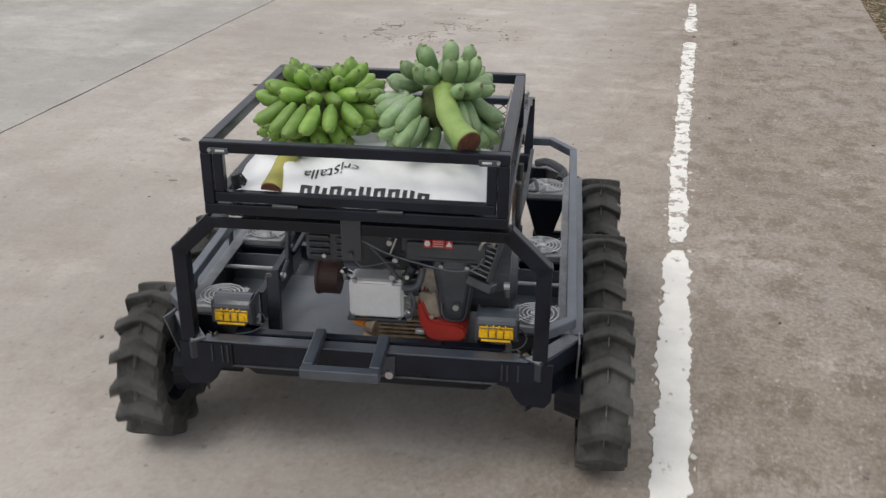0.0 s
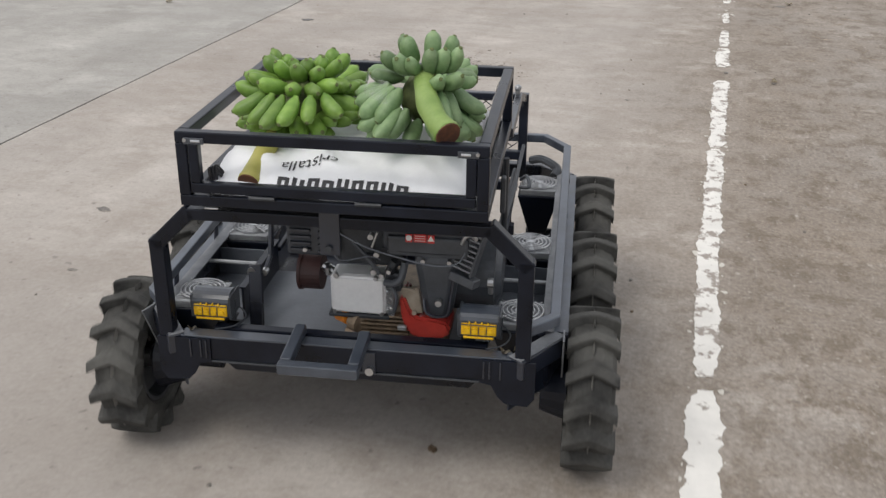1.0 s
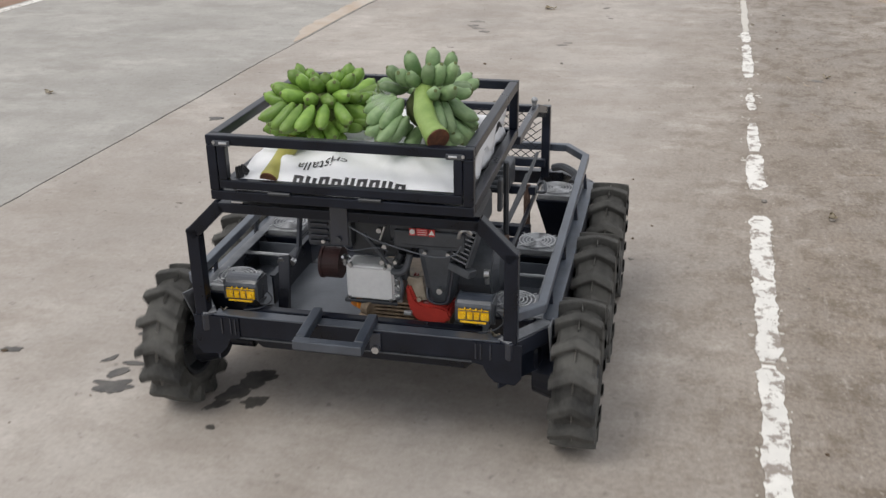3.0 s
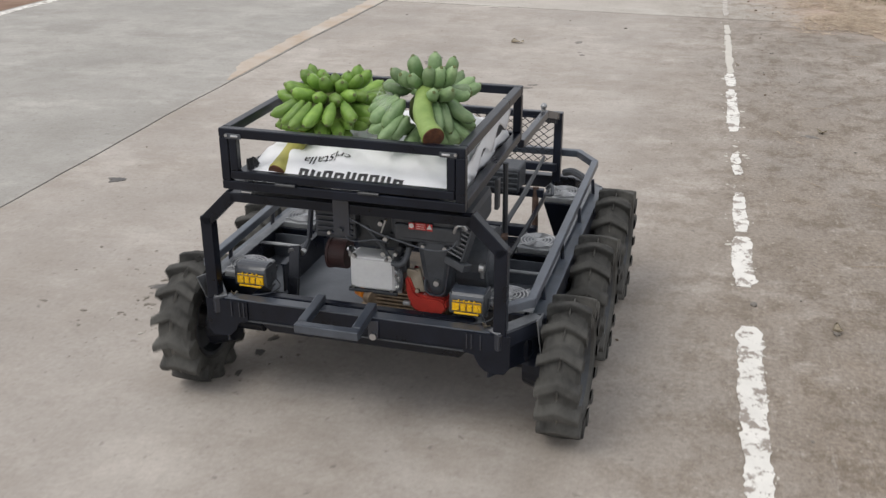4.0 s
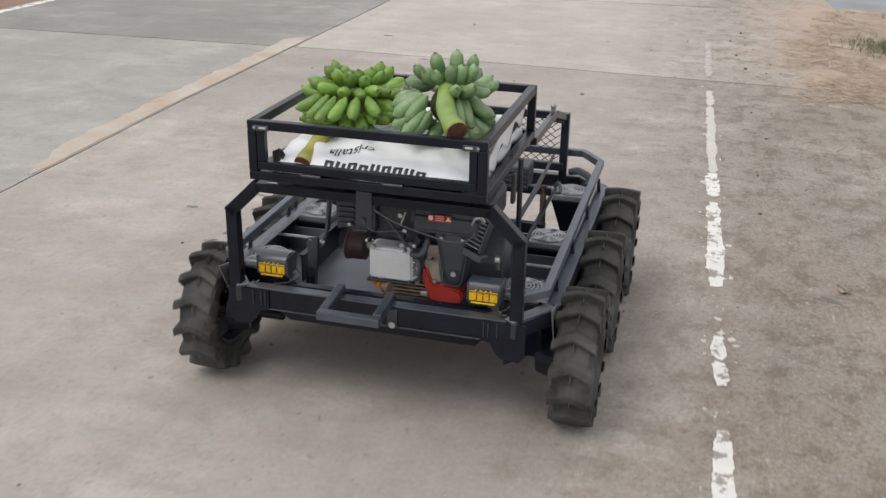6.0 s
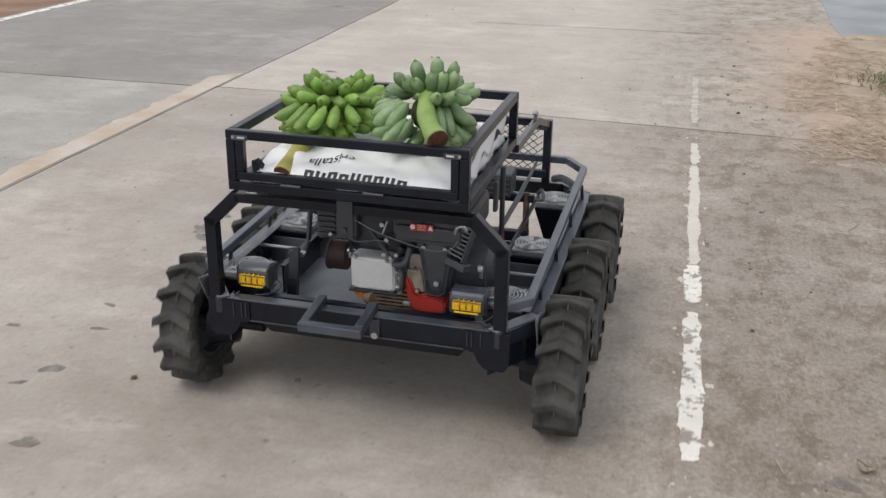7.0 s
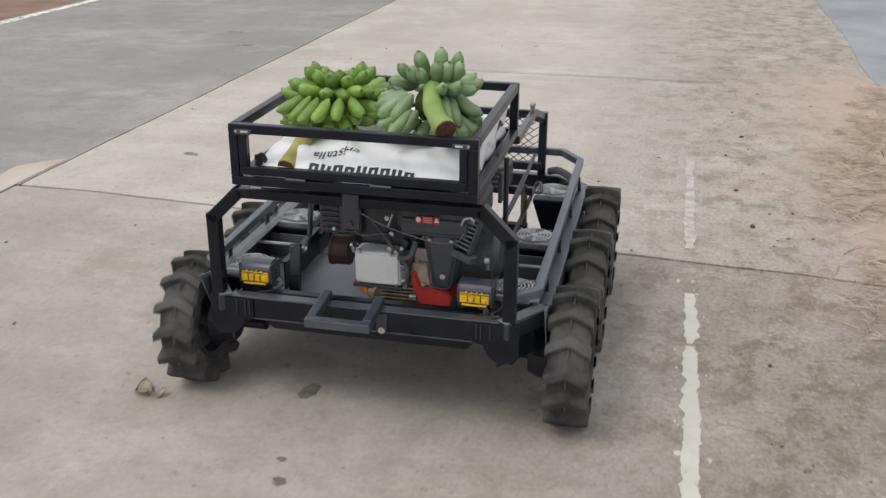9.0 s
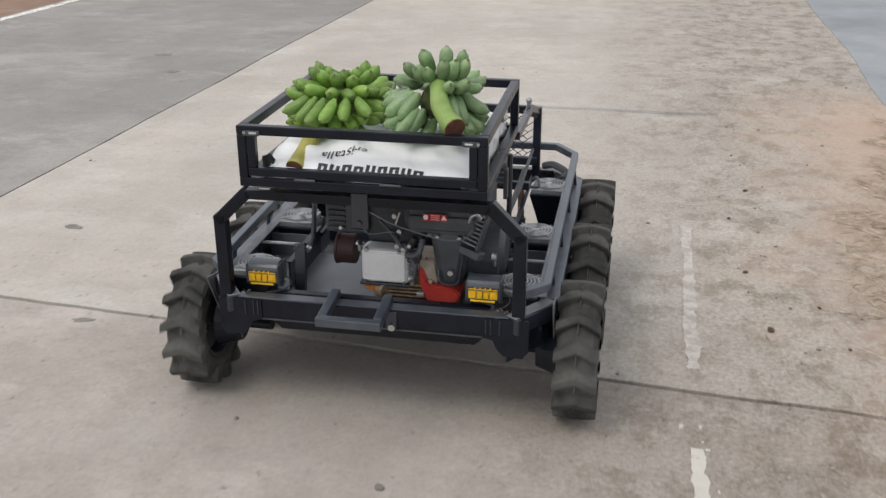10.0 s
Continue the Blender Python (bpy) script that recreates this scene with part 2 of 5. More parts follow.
FLOOR_STEEL = surface("dusty_grey_floor_plate", (0.095, 0.106, 0.124), (0.16, 0.175, 0.200), 5, 0.5, 0.0, 0.08, 120, 0.12)
ZINC = surface("zinc_plated_steel", (0.42, 0.43, 0.44), (0.62, 0.62, 0.62), 20, 0.32, 1.0, 0.05, 150, 0.1)
RUST = surface("rusty_brown_steel", (0.05, 0.03, 0.022), (0.16, 0.10, 0.075), 25, 0.7, 0.1, 0.2, 120, 0.1)
RUBBER = surface("dusty_black_rubber", (0.023, 0.023, 0.022), (0.100, 0.098, 0.090), 8, 0.75, 0, 0.25, 110, 0.1, spec=0.3)
RUBBER_PALE = surface("scuffed_rubber_edge", (0.16, 0.155, 0.14), (0.26, 0.25, 0.23), 8, 0.8, 0, 0.2, 110, 0.1, spec=0.3)
ALUMINIUM = surface("dull_grey_aluminium", (0.26, 0.27, 0.28), (0.40, 0.41, 0.42), 16, 0.42, 0.6, 0.08, 130, 0.1)
PLASTIC = surface("black_moulded_plastic", (0.034, 0.038, 0.044), (0.072, 0.079, 0.090), 12, 0.42, 0, 0.08, 200, 0.1)
SILVER = surface("silver_painted_sheet", (0.66, 0.66, 0.66), (0.82, 0.82, 0.81), 7, 0.36, 0.08, 0.04, 120, 0.08)
RED = surface("red_painted_casting", (0.30, 0.024, 0.018), (0.46, 0.040, 0.026), 12, 0.42, 0, 0.1, 130, 0.1)
MAROON = surface("dull_maroon_rubber", (0.03, 0.012, 0.011), (0.06, 0.022, 0.019), 12, 0.6, 0, 0.1, 130, 0.1)
ALLOY = surface("oily_brown_cast_alloy", (0.13, 0.095, 0.062), (0.34, 0.26, 0.18), 18, 0.55, 0.3, 0.3, 140, 0.12)
TAN = surface("dusty_tan_casting", (0.20, 0.165, 0.12), (0.36, 0.31, 0.245), 16, 0.6, 0.1, 0.2, 130, 0.1)
ORANGE = surface("orange_plastic", (0.72, 0.20, 0.015), (0.85, 0.30, 0.03), 15, 0.45, 0, 0.05, 130)
LAMP_YELLOW = surface("yellow_lamp_lens", (0.72, 0.40, 0.005), (0.90, 0.55, 0.015), 40, 0.25, 0, 0.2, 90, 0.08)
LABEL_RED = surface("red_label", (0.50, 0.03, 0.03), (0.60, 0.05, 0.045), 30, 0.45, 0, 0.0, 130)
LABEL_WHITE = surface("white_print", (0.70, 0.68, 0.66), (0.80, 0.78, 0.76), 30, 0.5, 0, 0.0, 130)
# Print and thread, and the shadow gap painted at the sack's edge.
INK = surface("black_print_and_gap_shade", (0.012, 0.012, 0.014), (0.03, 0.03, 0.035), 40, 0.55, 0, 0.05, 130)
SACK = surface("white_woven_plastic", (0.76, 0.77, 0.79), (0.90, 0.91, 0.92), 5, 0.5, 0, 0.12, 260, 0.08)
BANANA = surface("light_green_banana_skin", (0.070, 0.172, 0.018), (0.245, 0.385, 0.074), 13, 0.45, 0, 0.08, 60, 0.1, vary=0.28)
BANANA_BLUE = surface("bloomy_green_banana_skin", (0.075, 0.160, 0.055), (0.27, 0.37, 0.185), 12, 0.48, 0, 0.08, 60, 0.1, vary=0.28)
# Colours the dry tips, and the crowns as shade between the fingers.
BANANA_TIP_GAP = surface("dry_brown_tip_and_gap_shade", (0.050, 0.065, 0.020), (0.14, 0.17, 0.06), 30, 0.8, 0, 0.2, 90)
STALK = surface("green_banana_stalk", (0.17, 0.27, 0.06), (0.32, 0.43, 0.14), 8, 0.5, 0, 0.1, 70, 0.1)
STALK_YELLOW = surface("yellow_green_banana_stalk", (0.33, 0.31, 0.07), (0.47, 0.44, 0.13), 8, 0.5, 0, 0.1, 70, 0.1)
CUT = surface("dried_cut_stalk", (0.06, 0.022, 0.012), (0.16, 0.065, 0.03), 40, 0.75, 0, 0.3, 120)
STRAW = surface("dry_straw", (0.26, 0.20, 0.145), (0.60, 0.50, 0.385), 12, 0.85, 0, 0.1, 60, vary=0.25)
DUST = surface("sandy_dirt", (0.33, 0.26, 0.20), (0.46, 0.385, 0.31), 3.2, 0.95, 0, 0.7, 70, 0.04, space="Object", spec=0.1)
WET_DARK = surface("fresh_wet_stain", (0.05, 0.046, 0.042), (0.13, 0.12, 0.108), 18, 0.5, 0, 0.2, 90, 0.15)
WET = surface("damp_dark_stain", (0.10, 0.09, 0.08), (0.27, 0.245, 0.215), 22, 0.62, 0, 0.2, 90, 0.15)
MUD = surface("dry_grey_mud", (0.17, 0.15, 0.13), (0.30, 0.27, 0.235), 14, 0.9, 0, 0.3, 90, 0.05, spec=0.15)
MORTAR = surface("pale_sandy_mortar", (0.44, 0.345, 0.26), (0.54, 0.50, 0.45), 2.6, 0.9, 0, 0.4, 60, 0.05, spec=0.2)
ASPHALT = surface("blue_grey_paving", (0.22, 0.24, 0.255), (0.33, 0.35, 0.365), 1.2, 0.8, 0, 0.3, 60, 0.08, spec=0.3)
EARTH_RED = surface("reddish_brown_earth", (0.20, 0.13, 0.095), (0.31, 0.22, 0.17), 2, 0.95, 0, 0.5, 40, 0.04, spec=0.1)
WEED = surface("dull_green_weed", (0.05, 0.07, 0.02), (0.12, 0.13, 0.05), 14, 0.8, 0, 0.1, 60, vary=0.2)
LEAF_DRY = surface("dry_leaf", (0.42, 0.36, 0.27), (0.64, 0.58, 0.47), 25, 0.8, 0, 0.2, 60)


FILM = bpy.data.materials.new("clear_plastic_film")
FILM.use_nodes = True
fn, fk = FILM.node_tree.nodes, FILM.node_tree.links
fn["Principled BSDF"].inputs["Base Color"].default_value = (0.80, 0.83, 0.80, 1)
fn["Principled BSDF"].inputs["Roughness"].default_value = 0.55
crease = fn.new("ShaderNodeTexNoise")
crease.inputs["Scale"].default_value, crease.inputs["Detail"].default_value = 5, 2
clear = fn.new("ShaderNodeMapRange")
clear.inputs["From Min"].default_value, clear.inputs["From Max"].default_value = 0.35, 0.68
clear.inputs["To Min"].default_value, clear.inputs["To Max"].default_value = 0.04, 0.20
fk.new(crease.outputs["Fac"], clear.inputs["Value"])
fk.new(clear.outputs["Result"], fn["Principled BSDF"].inputs["Alpha"])


# ---- mesh helpers ----
def part(name, bm, material, parent=None, label="", smooth=False, at=None):
    """Links a bmesh as one mesh object, under a thing or a part."""
    me = bpy.data.meshes.new(name)
    bm.normal_update()
    bm.to_mesh(me)
    bm.free()
    for mt in material if isinstance(material, (list, tuple)) else (material,):
        me.materials.append(mt)
    if smooth:
        for f in me.polygons:
            f.use_smooth = True
    ob = new(name, me)
    if parent:
        ob.parent = parent
    if at is not None:
        ob.matrix_basis = at
    if label:
        tagged(ob, label)
    return ob


def empty(name, label, category, group=""):
    ob = new(name)
    ob.empty_display_size = 0.1
    return tagged(ob, label, category, group)


def box(bm, centre, size, bevel=0.003, turn=None, taper=None):
    """A bevelled block. taper: (sx, sy) scale of its bottom face."""
    r = bmesh.ops.create_cube(bm, size=1.0)
    vs = r["verts"]
    for v in vs:
        k = (1, 1)
        if taper and v.co.z < 0:
            k = taper
        v.co = Vector((v.co.x * size[0] * k[0], v.co.y * size[1] * k[1], v.co.z * size[2]))
    if bevel:
        es = list({e for v in vs for e in v.link_edges})
        out = bmesh.ops.bevel(bm, geom=es, offset=min(bevel, 0.3 * min(size)), segments=2, profile=0.5, affect="EDGES")
        vs = list({v for f in out["faces"] for v in f.verts} | {v for v in vs if v.is_valid})
    m = Matrix.Translation(centre) @ (turn or Matrix.Identity(4))
    bmesh.ops.transform(bm, matrix=m, verts=vs)
    return vs


def beam(bm, a, b, w, h, up=(0, 0, 1), bevel=0.003):
    """A square tube from a to b, w wide and h high."""
    a, b = Vector(a), Vector(b)
    y = (b - a).normalized()
    x = y.cross(Vector(up))
    if x.length < 1e-4:
        x = Vector((1, 0, 0))
    x.normalize()
    z = x.cross(y)
    turn = Matrix((x, y, z)).transposed().to_4x4()
    return box(bm, (a + b) / 2, (w, (b - a).length, h), bevel, turn)


def rod(bm, a, b, r, seg=12, r2=None):
    a, b = Vector(a), Vector(b)
    turn = (b - a).to_track_quat("Z", "Y").to_matrix().to_4x4()
    bmesh.ops.create_cone(bm, cap_ends=True, segments=seg, radius1=r, radius2=r if r2 is None else r2, depth=(b - a).length, matrix=Matrix.Translation((a + b) / 2) @ turn)


def pipe(bm, points, r, seg=8):
    """A bent wire or hose through points."""
    pts = [Vector(p) for p in points]
    rings = []
    side = None
    for i, p in enumerate(pts):
        d = (pts[min(i + 1, len(pts) - 1)] - pts[max(i - 1, 0)]).normalized()
        if side is None:
            side = d.orthogonal().normalized()
        side = (side - d * side.dot(d)).normalized()
        up = d.cross(side)
        rr = r(i / (len(pts) - 1)) if callable(r) else r
        rings.append([bm.verts.new(p + (side * math.cos(k) + up * math.sin(k)) * rr) for k in (2 * math.pi * j / seg for j in range(seg))])
    for a, b in zip(rings, rings[1:]):
        for j in range(seg):
            bm.faces.new((a[j], a[(j + 1) % seg], b[(j + 1) % seg], b[j]))
    bm.faces.new(rings[0][::-1])
    bm.faces.new(rings[-1])
    return rings


def curve_points(ps, n=8):
    """A smooth line through a few points."""
    ps = [Vector(p) for p in ps]
    out = []
    for i in range(len(ps) - 1):
        p0, p1, p2, p3 = ps[max(i - 1, 0)], ps[i], ps[i + 1], ps[min(i + 2, len(ps) - 1)]
        for k in range(n):
            t = k / n
            out.append(0.5 * (2 * p1 + (p2 - p0) * t + (2 * p0 - 5 * p1 + 4 * p2 - p3) * t * t + (3 * p1 - p0 - 3 * p2 + p3) * t ** 3))
    out.append(ps[-1])
    return out


def made(build, *args, **kw):
    bm = bmesh.new()
    build(bm, *args, **kw)
    return bm


def prism(bm, outline, z0, z1):
    """A flat piece with an outline in x and y, from z0 up to z1."""
    top = [bm.verts.new((x, y, z1)) for x, y in outline]
    low = [bm.verts.new((x, y, z0)) for x, y in outline]
    bm.faces.new(top)
    bm.faces.new(low[::-1])
    for i in range(len(top)):
        j = (i + 1) % len(top)
        bm.faces.new((top[i], low[i], low[j], top[j]))


# ---- the ground ----
def joint_x(y):
    """The long joint between the two lanes of slabs, which wanders a little."""
    base = -2.565 if y < 8.5 else -2.565 + (y - 8.5) * 0.028
    return base + 0.016 * noise.noise((0.7, y * 0.9, 0)) + 0.006 * noise.noise((3.1, y * 5.0, 0))


def joint_y(x):
    """The joint across the road."""
    return 11.09 - 0.085 * max(x, -2.0) + 0.020 * noise.noise((x * 0.9, 4.2, 0)) + 0.012 * noise.noise((x * 5.0, 9.2, 0))


def left_edge(y):
    return -5.80 + max(0.0, y - 10) * 0.055


bm = bmesh.new()
bmesh.ops.create_grid(bm, x_segments=8, y_segments=8, size=600)
bmesh.ops.translate(bm, verts=bm.verts, vec=(0, 0, -0.075))
tagged(part("ground", bm, SOIL), "bare brown soil beside and under the concrete road", "ground", kind="structure")

GAP = 0.0115
ys_a = [-14 + i * 0.14 for i in range(int(25.1 / 0.14))]
ys_b = [11.4 + i * 0.14 for i in range(330)]


def slab(name, right, far):
    """One concrete slab between the joints, with slightly ragged arrises."""
    bm = bmesh.new()
    if right:
        xa, xb = joint_x, lambda y: 2.035 + 0.02 * noise.noise((5.5, y * 1.3, 0))
        xs = [-2.5 + 0.13 * i for i in range(1, 35)]
    else:
        xa, xb = left_edge, joint_x
        xs = [-5.6 + 0.13 * i for i in range(1, 23)]
    g0 = GAP if right else 0
    g1 = 0 if right else GAP
    ys = [y for y in (ys_b if far else ys_a)]
    side_a = [(xa(y) + g0 * (0.42 + 0.5 * abs(noise.noise((y * 1.7, 3, 0)))), y) for y in ys]
    side_b = [(xb(y) - g1 * (0.42 + 0.5 * abs(noise.noise((y * 1.3, 8, 0)))), y) for y in ys]
    if far:
        edge = [(x, joint_y(x) + GAP) for x in xs if side_a[0][0] + 0.03 < x < side_b[0][0] - 0.03]
        a0, b0 = side_a[0][0], side_b[0][0]
        outline = side_a[::-1] + [(a0, joint_y(a0) + GAP)] + edge + [(b0, joint_y(b0) + GAP)] + side_b
    else:
        a1, b1 = side_a[-1][0], side_b[-1][0]
        edge = [(x, joint_y(x) - GAP * (0.9 + 0.9 * noise.noise((x * 3.1, 2, 2)))) for x in xs if a1 + 0.03 < x < b1 - 0.03]
        outline = side_a + [(a1, joint_y(a1) - GAP)] + edge + [(b1, joint_y(b1) - GAP)] + side_b[::-1]
        outline = outline[::-1]
    prism(bm, outline, -0.16, 0.0)
    return part(name, bm, CONCRETE_LEFT_FAR if far and not right else CONCRETE_LEFT if not right else CONCRETE_FAR if far else CONCRETE)


road = new("road")
tagged(road, "weathered pale grey concrete road of large cast slabs", "road", kind="structure")
for right in (False, True):
    for far in (False, True):
        slab("slab", right, far).parent = road


def blob(bm, cx, cy, rx, ry, z0, z1, seed, n=26, rag=0.35, turn=0.0):
    """A flat patch with an uneven outline."""
    pts = []
    for i in range(n):
        a = 2 * math.pi * i / n
        k = 1 + rag * (noise.noise((math.cos(a) * 1.3 + seed * 3.7, math.sin(a) * 1.3, seed)) + 0.5 * noise.noise((math.cos(a) * 4 + seed, math.sin(a) * 4, seed * 2)))
        x, y = rx * k * math.cos(a), ry * k * math.sin(a)
        pts.append((cx + x * math.cos(turn) - y * math.sin(turn), cy + x * math.sin(turn) + y * math.cos(turn)))
    prism(bm, pts, z0, z1)


# painted edge line: dashes where the paint has survived
def dash(name, y0, y1, x, w, material, parent, ragged=0.25):
    bm = bmesh.new()
    n = max(4, int((y1 - y0) / 0.013))
    left, right = [], []
    for i in range(n + 1):
        y = y0 + (y1 - y0) * i / n
        end = min(1.0, 0.55 + 0.09 * min(i, n - i) + 0.35 * noise.noise((y * 31, 4.4, 0)))
        jl = ragged * w * (noise.noise((1.7, y * 5, 0)) + 0.8 * noise.noise((2.9, y * 19, 0)) + 0.6 * noise.noise((2.9, y * 53, 0)))
        jr = ragged * w * (noise.noise((7.7, y * 5, 0)) + 0.8 * noise.noise((5.9, y * 19, 0)) + 0.6 * noise.noise((5.9, y * 53, 0)))
        xc = x(y) if callable(x) else x
        left.append((xc - w / 2 * end + jl, y + 0.01 * noise.noise((y * 3, 1, 0))))
        right.append((xc + w / 2 * end + jr, y + 0.01 * noise.noise((y * 3, 8, 0))))
    prism(bm, right + left[::-1], 0.0005, 0.0028)
    return part(name, bm, material, parent)


edge_line = tagged(new("road_line"), "worn flaking white edge line painted along the concrete road", "road marking", kind="structure")
def line_x(y):
    """The middle of the edge line."""
    return 0.712 + 0.045 * max(0.0, min(1.0, (2.4 - y) / 2.4))


for y0, y1, w, mt in ((-13.0, -6.3, 0.088, PAINT), (-6.2, -3.1, 0.088, PAINT), (-3.05, 1.462, 0.092, PAINT_FULL), (1.535, 3.66, 0.074, PAINT), (3.68, 4.95, 0.082, PAINT), (5.285, 5.80, 0.080, PAINT), (5.86, 6.36, 0.060, PAINT), (6.63, 6.79, 0.052, PAINT), (6.81, 6.98, 0.050, PAINT), (7.41, 8.40, 0.062, PAINT),
                      (8.49, 8.86, 0.066, PAINT), (8.87, 10.27, 0.050, PAINT_CREAM), (10.29, 10.71, 0.044, PAINT_CREAM), (11.17, 12.5, 0.046, PAINT_THIN)):
    dash("paint_dash", y0, y1, line_x, w, mt, edge_line, 0.30 if y0 > 8.8 else 0.17)
# flakes of paint left beside the line and in its gaps
fl = random.Random(17)
bm = bmesh.new()
for i in range(190):
    y = fl.uniform(-2.6, 11.0)
    r = fl.choice((0.003, 0.004, 0.005, 0.007, 0.010, 0.014))
    blob(bm, line_x(y) + fl.choice((fl.gauss(0, 0.020), fl.choice((-1, 1)) * (0.044 + abs(fl.gauss(0, 0.007))))), y, r * fl.uniform(0.6, 1.2), r * fl.uniform(0.8, 1.8), 0.0004, 0.0020, i + 300, 9, 0.8)
part("paint_flakes", bm, PAINT_CREAM, edge_line)["kind"] = "stuff"
far_line = tagged(new("road_line"), "white line along the far side of the concrete road", "road marking", kind="structure")
dash("paint_dash", -14, 40, lambda y: left_edge(y) + 0.10, 0.10, PAINT, far_line, 0.08)

bm = bmesh.new()
prism(bm, [(left_edge(y) - 0.004, y) for y in (-14, 0, 10, 20, 40)] + [(-14, 40), (-14, -14)], -0.12, -0.02)
tagged(part("verge", bm, EARTH_RED), "bare reddish brown earth beyond the white line", "ground", kind="structure")

# a faint dirty joint across the far slab
bm = bmesh.new()
crack = [(-1.3 + 0.07 * i, 14.41 + 0.03 * noise.noise((i * 0.21, 3.3, 0)) + 0.012 * noise.noise((i * 0.9, 1.3, 0)), 0.030 + 0.022 * noise.noise((i * 0.7, 6, 0))) for i in range(33)]
prism(bm, [(x, y - w) for x, y, w in crack] + [(x, y + w) for x, y, w in crack[::-1]], 0.0004, 0.0014)
tagged(part("crack", bm, CONCRETE_LEFT), "faint dirty joint across the far slab", "crack", kind="structure")

# sandy mortar smeared along the joint
bm = bmesh.new()
n = 90
out_l, out_r = [], []
for i in range(n + 1):
    y = 7.9 + (11.7 - 7.9) * i / n
    k = min(1.0, 0.1 + 0.08 * min(i, (n - i) * 3))
    wv = 0.15 * k * (1 + 0.30 * noise.noise((2.2, y * 2.5, 0)) + 0.25 * noise.noise((4.2, y * 9, 0)))
    out_r.append((joint_x(y) - 0.018, y))
    out_l.append((joint_x(y) - 0.02 - wv, y))
prism(bm, out_r + out_l[::-1], 0.0005, 0.0035)
tagged(part("mortar_strip", bm, MORTAR), "pale sandy mortar smeared beside the slab joint", "mortar", kind="structure")

# blue-grey paving that meets the road on the far side of the verge
bm = bmesh.new()
pts = [(1.96 + 0.06 * min(1.0, (y - 14.6) * 0.7) + 0.05 * noise.noise((1, y * 0.8, 0)) + 0.02 * noise.noise((4, y * 3.1, 0)), y) for y in [14.6 + 0.15 * i for i in range(119)]]
prism(bm, [(9.0, 14.6)] + [(9.0, 32.4)] + pts[::-1], -0.06, 0.0035)
tagged(part("side_paving", bm, ASPHALT), "smooth blue-grey paving beside the concrete road", "paving", kind="structure")

# dirt drifted over the slab edge
bm = bmesh.new()
drift = [(2.06, 9.75), (2.0, 10.1), (1.88, 10.4), (1.80, 10.7), (1.72, 11.05), (1.70, 11.5), (1.66, 12.0), (1.70, 12.6), (1.78, 13.2), (1.86, 13.9), (1.95, 14.4), (2.05, 14.75), (3.4, 14.75), (3.6, 12.0), (3.4, 9.5)]
fine_outline = []
for i in range(len(drift)):
    a, b = Vector(drift[i]), Vector(drift[(i + 1) % len(drift)])
    for k in range(10):
        p = a.lerp(b, k / 10)
        if p.x < 2.2:
            p += Vector((0.07 * noise.noise((p.x * 5, p.y * 5, 3)) + 0.035 * noise.noise((p.x * 17, p.y * 17, 3)), 0))
        fine_outline.append((p.x, p.y))
prism(bm, fine_outline, -0.07, 0.004)
tagged(part("dirt_patch", bm, DUST), "sandy dirt drifted over the edge of the slab", "dirt", kind="structure")


# ---- the six-wheeled carrier ----
# its own space: x to its right, y ahead, z up, the origin on the ground under the rear axle
carrier = empty("carrier", "black six-wheeled load carrier with engine, driving over concrete", "vehicle")

TRACK, AXLES, TYRE_R, TYRE_W = 0.576, (0.048, 0.518, 0.985), 0.202, 0.112
FANS = (0.05, 0.465, 0.94)


